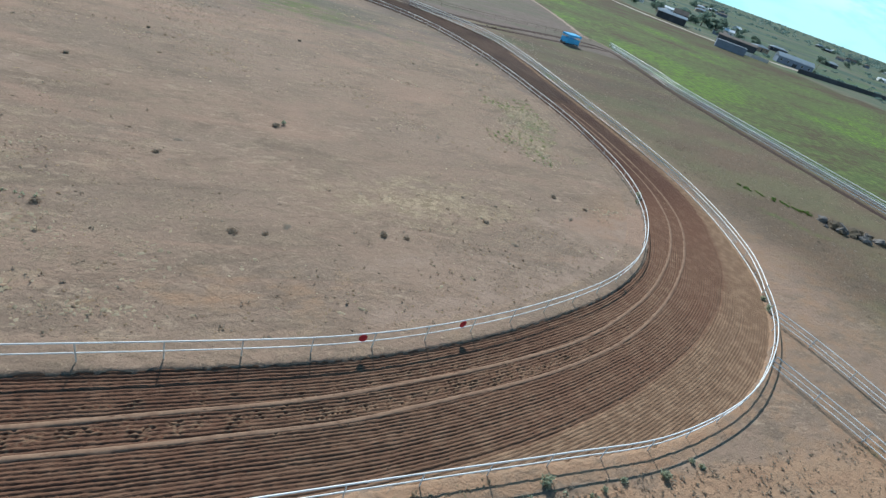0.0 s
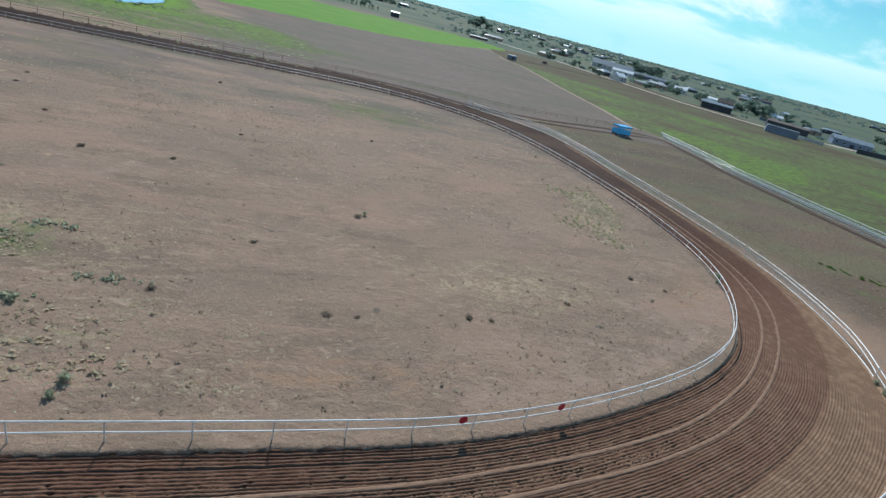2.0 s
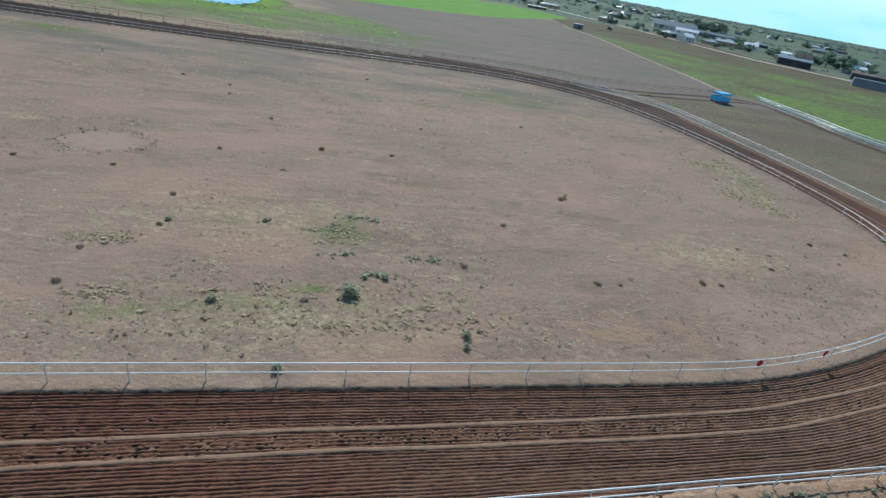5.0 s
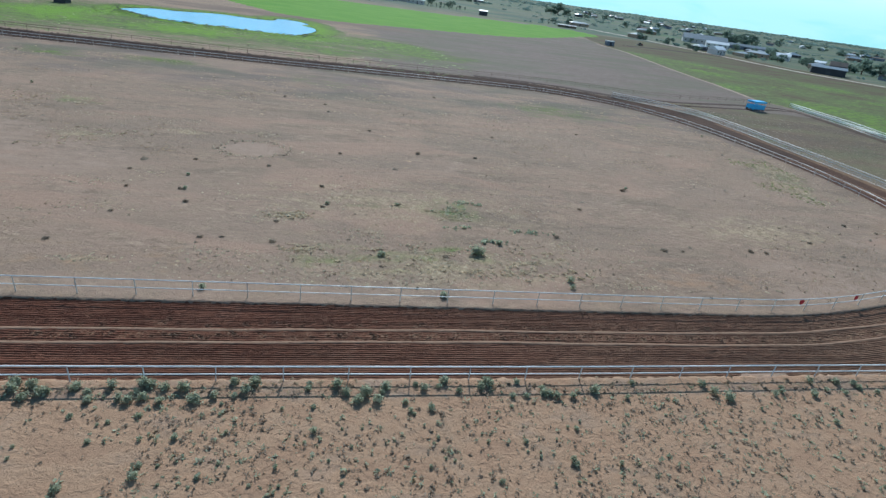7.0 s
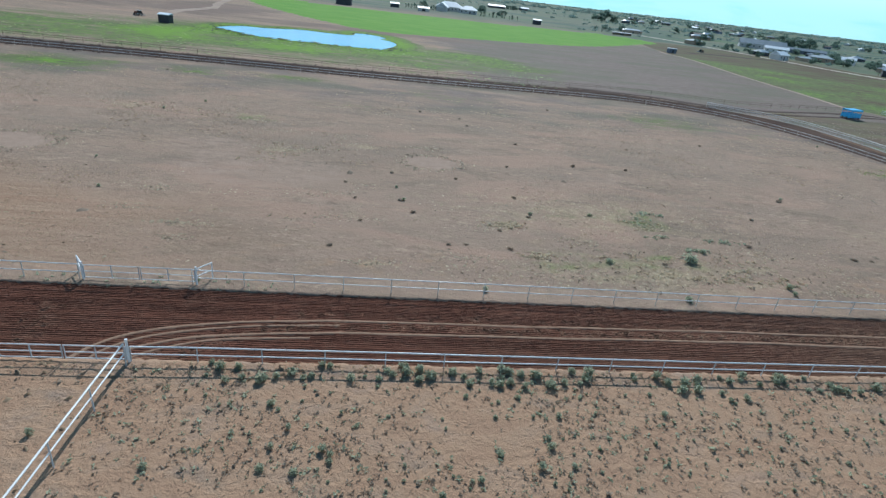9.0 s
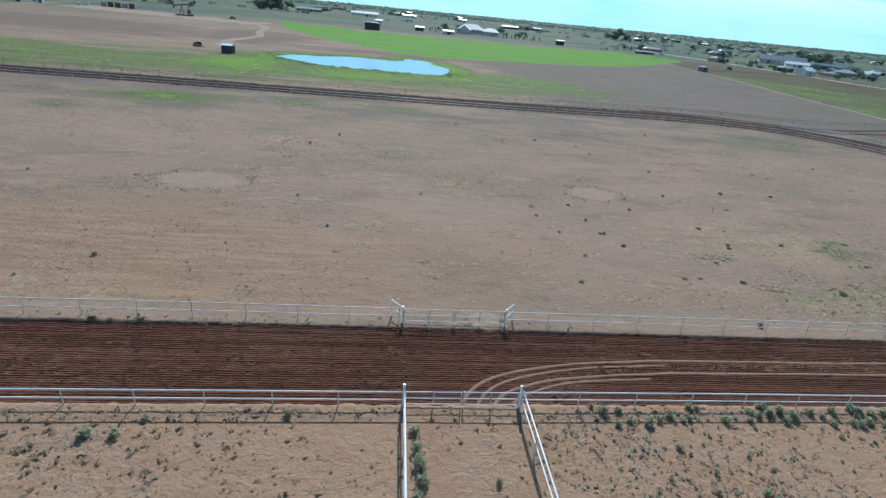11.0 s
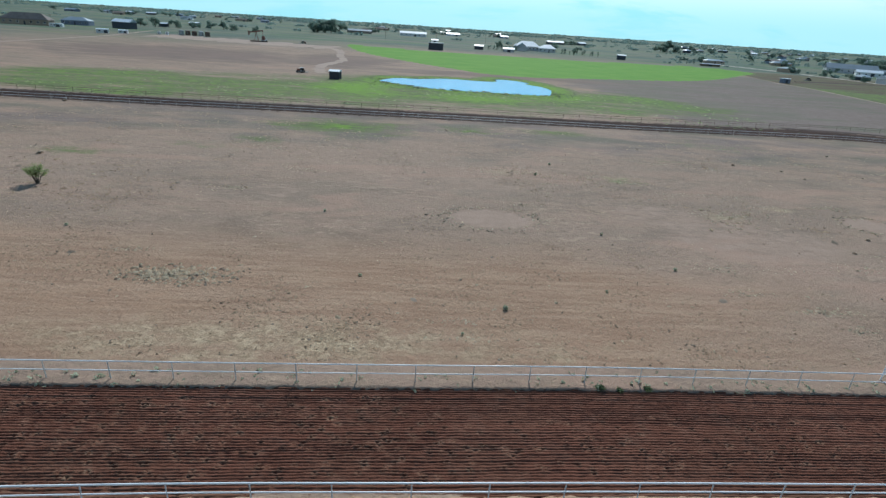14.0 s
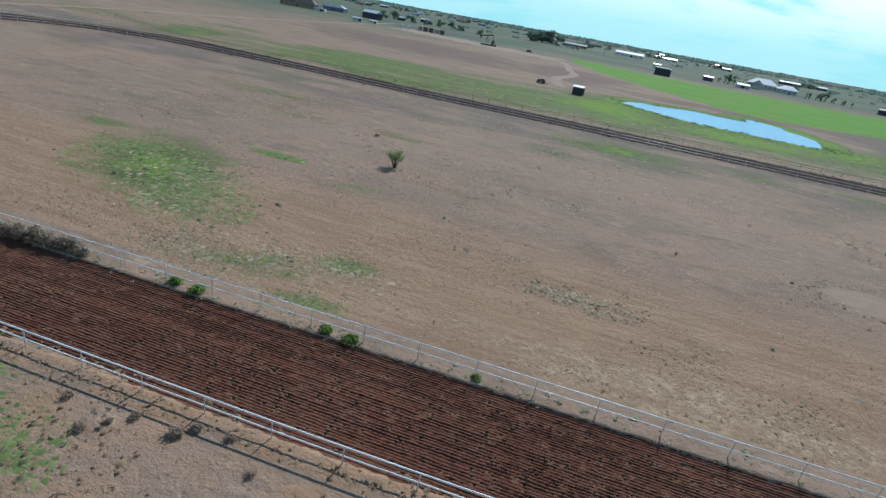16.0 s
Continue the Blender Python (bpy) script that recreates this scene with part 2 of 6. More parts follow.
    # distance: scrub and pasture, with the blue-green of haze mixed into the base colours
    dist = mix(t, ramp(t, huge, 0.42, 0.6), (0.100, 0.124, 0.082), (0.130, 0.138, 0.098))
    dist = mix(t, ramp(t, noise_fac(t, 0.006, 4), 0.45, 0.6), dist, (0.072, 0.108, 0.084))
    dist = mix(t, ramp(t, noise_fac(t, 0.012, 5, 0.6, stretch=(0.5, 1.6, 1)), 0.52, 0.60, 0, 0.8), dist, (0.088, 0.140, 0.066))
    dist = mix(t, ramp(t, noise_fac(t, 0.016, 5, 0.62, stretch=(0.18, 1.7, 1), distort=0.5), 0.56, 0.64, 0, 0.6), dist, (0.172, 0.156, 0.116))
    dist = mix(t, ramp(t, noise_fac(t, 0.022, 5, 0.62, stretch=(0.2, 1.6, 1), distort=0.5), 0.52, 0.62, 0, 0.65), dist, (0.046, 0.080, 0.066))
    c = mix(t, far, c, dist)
    # weeds and grass
    gr = mix(t, ramp(t, mid, 0.38, 0.66), (0.082, 0.110, 0.042), (0.138, 0.168, 0.060))
    gr = mix(t, ramp(t, small, 0.5, 0.75), gr, (0.085, 0.105, 0.048))
    gr = mix(t, ramp(t, calc(t, "ADD", green, calc(t, "MULTIPLY", calc(t, "SUBTRACT", mid, 0.5), 0.8)), 0.72, 1.05), gr, (0.136, 0.248, 0.027))
    gm = calc(t, "ADD", green, calc(t, "MULTIPLY", calc(t, "SUBTRACT", mid, 0.5), 1.1))
    gm = calc(t, "ADD", gm, calc(t, "MULTIPLY", calc(t, "SUBTRACT", small, 0.5), 0.5))
    gm = calc(t, "ADD", gm, calc(t, "MULTIPLY", calc(t, "SUBTRACT", noise_fac(t, 0.09, 5, 0.62, stretch=(0.5, 1.3, 1)), 0.5), 1.3))
    c = mix(t, ramp(t, gm, 0.30, 0.85), c, gr)
    cropc = mix(t, ramp(t, large, 0.35, 0.68), (0.092, 0.228, 0.024), (0.128, 0.262, 0.034))
    c = mix(t, ramp(t, calc(t, "ADD", crop, calc(t, "MULTIPLY", calc(t, "SUBTRACT", mid, 0.5), 0.25)), 0.42, 0.58), c, cropc)
    t.links.new(c, b.inputs["Base Color"])
    clods = noise_fac(t, 1.7, 5, 0.6, distort=0.6)
    h = calc(t, "ADD", calc(t, "MULTIPLY", small, 0.5), calc(t, "MULTIPLY", tiny, 0.3))
    h = calc(t, "MULTIPLY", calc(t, "ADD", calc(t, "ADD", h, calc(t, "MULTIPLY", wisp, 0.35)), clods), calc(t, "SUBTRACT", calc(t, "ADD", 0.42, calc(t, "MULTIPLY", sand, 0.4)), calc(t, "MULTIPLY", pale, 0.32)))
    bump(t, b, h, 1.0, 0.23)
    return m


def track_material():
    m, t, b = shader("harrowed_red_soil", 0.95, 0, 0.12)
    at = t.nodes.new("ShaderNodeAttribute")
    at.attribute_name = "dryness"
    big = noise_fac(t, 0.10, 4)
    mid = noise_fac(t, 1.1, 5)
    tiny = noise_fac(t, 11.0, 4, 0.7)
    wet = mix(t, ramp(t, big, 0.4, 0.65), (0.126, 0.051, 0.032), (0.147, 0.060, 0.038))
    wet = mix(t, ramp(t, mid, 0.48, 0.72, 0, 0.5), wet, (0.172, 0.086, 0.058))
    dry = mix(t, ramp(t, mid, 0.4, 0.7), (0.190, 0.118, 0.076), (0.262, 0.170, 0.110))
    # greyer, darker soil tone, which also holds the shade in the far furrows
    shade_at = t.nodes.new("ShaderNodeAttribute")
    shade_at.attribute_name = "shade_tone"
    wet = mix(t, shade_at.outputs["Fac"], wet, (0.056, 0.039, 0.034))
    c = mix(t, at.outputs["Fac"], wet, dry)
    c = mix(t, ramp(t, tiny, 0.56, 0.74, 0, 0.45), c, (0.042, 0.026, 0.021))
    t.links.new(c, b.inputs["Base Color"])
    bump(t, b, calc(t, "ADD", tiny, calc(t, "MULTIPLY", noise_fac(t, 3.5, 4, 0.65), 1.2)), 0.9, 0.06)
    return m


GROUND = ground_material()
TRACK = track_material()
LANE = worn("packed_tyre_lane", (0.256, 0.166, 0.114), (0.176, 0.106, 0.074), 0.95, 0, 1.5, 9.0, 0.7, 0, 0.1)
WHITE = worn("white_painted_pipe", (0.75, 0.76, 0.77), (0.58, 0.58, 0.58), 0.38, 0.0, 0.5, 6.0, 0.35, 0, 0.5)
GALV = worn("galvanised_post", (0.56, 0.60, 0.64), (0.36, 0.38, 0.41), 0.45, 0.35, 1.5, 9.0, 0.4)
RUSTY = worn("rusty_pipe", (0.150, 0.105, 0.080), (0.080, 0.055, 0.045), 0.8, 0.2, 1.0, 8.0, 0.6)
RED = worn("red_sign_paint", (0.42, 0.025, 0.035), (0.26, 0.02, 0.03), 0.5, 0, 2.0, 12.0, 0.5)
BLUE = worn("blue_enamel", (0.075, 0.430, 0.780), (0.05, 0.32, 0.62), 0.45, 0.1, 0.5, 4.0, 0.5)
STEEL = worn("bare_steel", (0.32, 0.34, 0.36), (0.18, 0.18, 0.18), 0.5, 0.6, 1.0, 6.0, 0.5)
RUBBER = worn("black_rubber", (0.022, 0.022, 0.024), (0.05, 0.045, 0.04), 0.85, 0, 2.0, 12.0, 0.5)
METALROOF = worn("white_metal_roof", (0.74, 0.78, 0.82), (0.58, 0.61, 0.64), 0.5, 0.0, 0.2, 1.5, 0.4, 0.08, 0.5)
TANPOST = worn("dull_tan_post", (0.60, 0.57, 0.53), (0.44, 0.41, 0.37), 0.7, 0.1, 1.5, 9.0, 0.5)
GREYROOF = worn("grey_metal_roof", (0.24, 0.28, 0.32), (0.17, 0.20, 0.22), 0.45, 0.1, 0.2, 1.5, 0.5, 0.2)
SHINGLE = worn("brown_shingle_roof", (0.150, 0.125, 0.110), (0.085, 0.075, 0.07), 0.9, 0, 0.3, 2.0, 0.6, 0.25)
DARKWALL = worn("dark_boarding", (0.055, 0.062, 0.075), (0.034, 0.037, 0.045), 0.8, 0, 0.3, 2.0, 0.5, 0.2)
TANWALL = worn("tan_stucco", (0.36, 0.28, 0.21), (0.24, 0.19, 0.15), 0.9, 0, 0.2, 2.0, 0.4, 0.2)
PALEWALL = worn("pale_siding", (0.55, 0.56, 0.56), (0.38, 0.39, 0.40), 0.8, 0, 0.2, 2.0, 0.4, 0.2)
BLUEWALL = worn("blue_grey_steel_wall", (0.16, 0.20, 0.27), (0.10, 0.13, 0.18), 0.6, 0.2, 0.2, 2.0, 0.4, 0.15)
DARKGLASS = worn("dark_window_glass", (0.02, 0.025, 0.03), (0.03, 0.035, 0.04), 0.12, 0, 0.5, 3.0, 0.3, 0, 0.6)
WOOD = worn("weathered_wood", (0.20, 0.155, 0.115), (0.11, 0.085, 0.065), 0.9, 0, 0.8, 6.0, 0.6)
BARK = worn("bark", (0.105, 0.080, 0.060), (0.055, 0.042, 0.034), 0.95, 0, 1.5, 8.0, 0.6)
GRAVEL = worn("pale_gravel", (0.46, 0.41, 0.36), (0.34, 0.28, 0.235), 0.95, 0, 0.08, 0.8, 0.7, 0, 0.1)
CALICHE = worn("pale_dirt_road", (0.33, 0.255, 0.205), (0.25, 0.185, 0.148), 0.95, 0, 0.08, 0.8, 0.7, 0, 0.1)
ROCK = worn("grey_rubble", (0.20, 0.185, 0.175), (0.10, 0.09, 0.085), 0.95, 0, 0.8, 4.0, 0.7, 0.15)
CLOD = worn("dark_clods", (0.070, 0.050, 0.042), (0.045, 0.033, 0.029), 0.95, 0, 1.2, 8.0, 0.6, 0, 0.1)
RUSTRED = worn("faded_red_paint", (0.185, 0.085, 0.064), (0.105, 0.058, 0.045), 0.7, 0.1, 1.0, 5.0, 0.6)
SAGE = leaf("sage_leaves", (0.345, 0.370, 0.268), (0.450, 0.475, 0.350), (0.235, 0.262, 0.180))
WEED = leaf("green_weed_leaves", (0.101, 0.150, 0.065), (0.156, 0.202, 0.098), (0.072, 0.104, 0.047))
PALEWEED = leaf("pale_weed_leaves", (0.290, 0.375, 0.140), (0.390, 0.450, 0.200), (0.205, 0.280, 0.105))
RAILWEED = leaf("bright_weed_leaves", (0.150, 0.240, 0.060), (0.220, 0.320, 0.085), (0.095, 0.155, 0.045))
DRYBUSH = leaf("dead_brush", (0.300, 0.246, 0.192), (0.385, 0.316, 0.250), (0.205, 0.172, 0.130))
STRAW = leaf("straw_grass", (0.500, 0.378, 0.258), (0.420, 0.318, 0.216), (0.300, 0.224, 0.150))
# next two serve far-off growth: the pale blue of haze is in their colours
CROWN = leaf("hazy_tree_leaves", (0.135, 0.200, 0.165), (0.170, 0.235, 0.185), (0.100, 0.155, 0.132))
FARLEAF = leaf("hazy_scrub_leaves", (0.150, 0.225, 0.210), (0.185, 0.260, 0.235), (0.115, 0.180, 0.172))
DRYSAGE = leaf("dry_weed_leaves", (0.540, 0.455, 0.325), (0.620, 0.530, 0.385), (0.400, 0.335, 0.235))
MESQ = leaf("mesquite_leaves", (0.245, 0.300, 0.130), (0.320, 0.370, 0.170), (0.170, 0.215, 0.095))


def water_material():
    m, t, b = shader("sky_blue_pond_water", 0.16, 0, 0.16)
    # the sky's blue is put into the base colour; little is left to reflection
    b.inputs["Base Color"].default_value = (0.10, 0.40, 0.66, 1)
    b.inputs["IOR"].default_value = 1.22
    bump(t, b, noise_fac(t, 1.2, 3, stretch=(1, 2.2, 1)), 0.6, 0.10)
    return m


WATER = water_material()


# ---- small geometry kit ----
class Geo:
    """Points and faces gathered for one mesh."""

    def __init__(self):
        self.v, self.f = [], []

    def add(self, pts, faces):
        n = len(self.v)
        self.v.extend(tuple(p) for p in pts)
        self.f.extend(tuple(i + n for i in f) for f in faces)
        return self

    def box(self, x, y, z, sx, sy, sz, turn=0.0):
        """A box on z, with its edges slightly broken."""
        c, s = math.cos(turn), math.sin(turn)
        e = min(sx, sy, sz) * 0.06
        pts = []
        for zz, k in ((z, e), (z + e, 0), (z + sz - e, 0), (z + sz, e)):
            for ax, ay in ((-1, -1), (1, -1), (1, 1), (-1, 1)):
                px, py = ax * (sx / 2 - k), ay * (sy / 2 - k)
                pts.append((x + c * px - s * py, y + s * px + c * py, zz))
        fs = [(3, 2, 1, 0), (12, 13, 14, 15)]
        for r in range(3):
            for k in range(4):
                fs.append((4 * r + k, 4 * r + (k + 1) % 4, 4 * r + 4 + (k + 1) % 4, 4 * r + 4 + k))
        return self.add(pts, fs)

    def tube(self, path, r, n=8, closed=False, r1=None):
        """A round bar along a path."""
        path = [Vector(p) for p in path]
        m = len(path)
        pts, fs = [], []
        for i, p in enumerate(path):
            a = path[(i - 1) % m] if (closed or i > 0) else p
            b = path[(i + 1) % m] if (closed or i < m - 1) else p
            w = (b - a).normalized()
            side = w.cross(Vector((0, 0, 1)))
            if side.length < 1e-4:
                side = Vector((1, 0, 0))
            side.normalize()
            up = side.cross(w)
            rr = r if r1 is None else r + (r1 - r) * i / max(1, m - 1)
            for k in range(n):
                q = 2 * math.pi * k / n
                pts.append(p + (side * math.cos(q) + up * math.sin(q)) * rr)
        for i in range(m if closed else m - 1):
            j = (i + 1) % m
            for k in range(n):
                fs.append((i * n + k, i * n + (k + 1) % n, j * n + (k + 1) % n, j * n + k))
        if not closed:
            fs.append(tuple(range(n)))
            fs.append(tuple((m - 1) * n + k for k in reversed(range(n))))
        return self.add(pts, fs)

    def leaves(self, n, centre, size, leafsize, rng, shell=0.55, flat=0.0):
        """Small leaf blades spread through an uneven lump."""
        cx, cy, cz = centre
        for _ in range(n):
            d = rng.normal(size=3)
            d /= np.linalg.norm(d) + 1e-6
            rad = shell + (1 - shell) * rng.random()
            p = np.array((cx, cy, cz)) + d * np.array(size) * rad
            p[2] = max(p[2], 0.01)
            a = rng.normal(size=3)
            a[2] *= 1 - flat
            a /= np.linalg.norm(a) + 1e-6
            b = np.cross(a, rng.normal(size=3))
            b /= np.linalg.norm(b) + 1e-6
            ll = leafsize * (0.6 + 0.8 * rng.random())
            self.add([p - a * ll, p + b * ll * 0.45, p + a * ll, p - b * ll * 0.45], [(0, 1, 2, 3)])
        return self

    def mesh(self, name, mat, smooth=False):
        me = bpy.data.meshes.new(name)
        me.from_pydata(self.v, [], self.f)
        me.materials.append(mat)
        if smooth:
            me.polygons.foreach_set("use_smooth", [True] * len(me.polygons))
        me.update()
        return me


def part(name, geo, mat, parent, label="", smooth=False):
    ob = new(name, geo if isinstance(geo, bpy.types.Mesh) else geo.mesh(name, mat, smooth))
    ob.parent = parent
    return tagged(ob, label)


def thing(name, x, y, z=0.0, turn=0.0, label="", category="", group="", kind=""):
    ob = new(name)
    ob.matrix_basis = pose(x, y, z + lie(x, y), 0, 0, turn)
    return tagged(ob, label, category, group, kind)


def spline(points, step, closed=False):
    """Points every step metres along a smooth line through the given ones."""
    p = [np.array(q, float) for q in points]
    n = len(p)
    out = []
    for i in range(n if closed else n - 1):
        a, b, c, d = (p[(i + k) % n] if closed else p[min(max(i + k, 0), n - 1)] for k in (-1, 0, 1, 2))
        if not closed and i == 0:
            a = 2 * b - c
        if not closed and i == n - 2:
            d = 2 * c - b
        for u in np.arange(0, 1, 1 / 24):
            out.append(0.5 * (2 * b + (c - a) * u + (2 * a - 5 * b + 4 * c - d) * u * u + (3 * b - a - 3 * c + d) * u ** 3))
    out.append(out[0] if closed else p[-1])
    out = np.array(out)
    s = np.concatenate([[0], np.cumsum(np.linalg.norm(np.diff(out, axis=0), axis=1))])
    k = max(2, int(round(s[-1] / step)) + 1)
    u = np.linspace(0, s[-1], k)
    res = np.column_stack([np.interp(u, s, out[:, j]) for j in range(out.shape[1])])
    return res[:-1] if closed else res


def inside(px, py, poly):
    hit = np.zeros(px.shape, bool)
    x0, y0 = poly[-1]
    for x1, y1 in poly:
        cond = (y0 > py) != (y1 > py)
        if y0 != y1:
            hit ^= cond & (px < (x1 - x0) * (py - y0) / (y1 - y0) + x0)
        x0, y0 = x1, y1
    return hit


def blur_noise(px, py, scale, seed):
    """Cheap smooth noise on arrays, -1..1."""
    rng = np.random.default_rng(seed)
    out = np.zeros(px.shape)
    for k in range(5):
        a = rng.random() * 2 * math.pi
        f = scale * (0.6 + 0.5 * k)
        out += np.sin((px * math.cos(a) + py * math.sin(a)) * f + rng.random() * 6.3) * np.cos((-px * math.sin(a) + py * math.cos(a)) * f * 0.8 + rng.random() * 6.3)
    return out / 3.2


# ---- plan of the oval: pairs of inner and outer points ----
EAST = [((1, 23.95), (1, 14.45)), ((10, 24.35), (11.6, 14.6)), ((17.6, 25.6), (20, 14.7)), ((25.2, 27.6), (29, 15)), ((33.5, 30.6), (39.1, 17.4)), ((39.6, 33.8), (47.3, 21.5)), ((44.4, 37.4), (54.1, 26.7)), ((48.8, 42.2), (59.8, 33.5)), ((52.4, 47.4), (63.8, 40.8)), ((55.2, 53.2), (66.9, 48.7)), ((57.4, 60.5), (69.3, 57.9)), ((58.7, 69.5), (70.6, 68.1)), ((59.4, 79), (71.3, 78.6)), ((59, 90), (71.5, 90.7)), ((58, 103), (71.6, 104.5)), ((55.8, 115), (71.7, 119)), ((51.5, 127), (69.2, 136.3)), ((44.5, 136.5), (57.2, 150)), ((34, 143.5), (42, 160)), ((22, 147.5), (25.2, 165.8)), ((8, 148), (8.1, 166.4))]
SOUTH = [((-190, 21.7), (-190, 11.5)), ((-166, 22.05), (-166, 11.85)), ((-146, 22.55), (-146, 12.2)), ((-127, 22.95), (-126, 12.95)), ((-113, 23.3), (-113, 13.2)), ((-100, 23.65), (-100, 13.42)), ((-78, 23.8), (-78, 13.62)), ((-55, 23.82), (-55, 13.9)), ((-20, 23.9), (-20, 14.1))]
NORTH = [((-17, 146.5), (-18, 164)), ((-50, 144.1), (-50, 160.6)), ((-81, 143.6), (-81, 159.3)), ((-118, 143.2), (-118, 158.2)), ((-146, 142.6), (-146, 157.2)), ((-176, 141.6), (-178, 156.3)), ((-206, 141.8), (-208, 157)), ((-238, 142.3), (-240, 157.2))]
WEST = [((-250 - a[0], 21.5 + 0.965 * (a[1] - 24)), (-250 - b[0], 11.3 + 0.965 * (b[1] - 14.5))) for a, b in reversed(EAST)]
LOOP = SOUTH + EAST + NORTH + WEST
both = spline([(*a, *b) for a, b in LOOP], 1.0, True)
IN_LINE, OUT_LINE = both[:, :2], both[:, 2:]


# ---- the lie of the land: it falls gently to the pond and climbs again beyond ----
def lie(x, y):
    u, v = (np.clip(x, -205, 150) + 60) / 100, (np.clip(y, 0, 262) - 60) / 100
    z = 0.043 - 0.471 * u - 0.72 * v - 0.106 * u * u + 0.092 * u * v - 0.208 * v * v
    r = np.hypot(np.add(x, 60), y)
    e = np.clip((np.arctan2(np.add(x, 60), np.maximum(y, 1.0)) - 0.45) / 0.4, 0, 1)
    e = e * e * (3 - 2 * e)
    return z + (1 - e) * (0.0135 * np.clip(r - 300, 0, 320) + 0.0048 * np.clip(r - 620, 0, 4200)) + e * 0.0062 * np.clip(r - 700, 0, 4200)


# ---- the ground: one sheet to the horizon ----
def axis(lo, hi, step, far):
    core = list(np.arange(lo, hi + step / 2, step))
    left, right, d = [], [], step
    x = core[-1]
    while x < far:
        d *= 1.06
        x += d
        right.append(x)
    x, d = core[0], step
    while x > -far:
        d *= 1.06
        x -= d
        left.append(x)
    return np.array(left[::-1] + core + right)


POND = spline([(-131, 262), (-125, 255), (-118, 246.5), (-107, 239.5), (-97, 236), (-87, 236.8), (-75, 235.8), (-62, 235), (-55, 236.5), (-51, 248), (-48, 264), (-50, 277), (-56, 286.5), (-53, 293), (-59.5, 304.5), (-69, 306), (-71, 292), (-83, 290), (-97, 292.5), (-112, 282), (-124, 279.5)], 1.5, True)
CROP = [(-181, 565), (-160, 470), (-118, 395), (-88, 357), (-72, 338), (-41, 333), (-5, 346), (40, 362), (72, 376), (110, 405), (172, 474), (205, 514), (180, 560), (130, 560), (65, 545), (9, 545), (-48, 545), (-114, 545), (-160, 560)]
POND_LEVEL = float(lie(-92, 248)) - 0.2
CROP_EDGE = spline(CROP, 4.0, True)


def soft(d, width):
    return np.clip(0.5 - d / (2 * width), 0, 1)


def blob(px, py, x, y, rx, ry, turn=0.0):
    """1 in the middle of an ellipse, 0.5 on its rim, falling off outside."""
    c, s = math.cos(radians(turn)), math.sin(radians(turn))
    u, v = ((px - x) * c + (py - y) * s) / rx, (-(px - x) * s + (py - y) * c) / ry
    return np.clip(1.0 - 0.5 * np.sqrt(u * u + v * v), 0, 1)


def outline_distance(px, py, poly):
    """Rough distance outside (+) or inside (-) a closed line."""
    d = np.full(px.shape, 1e9)
    for x, y in poly:
        d = np.minimum(d, (px - x) ** 2 + (py - y) ** 2)
    d = np.sqrt(d)
    return np.where(inside(px, py, poly), -d, d)


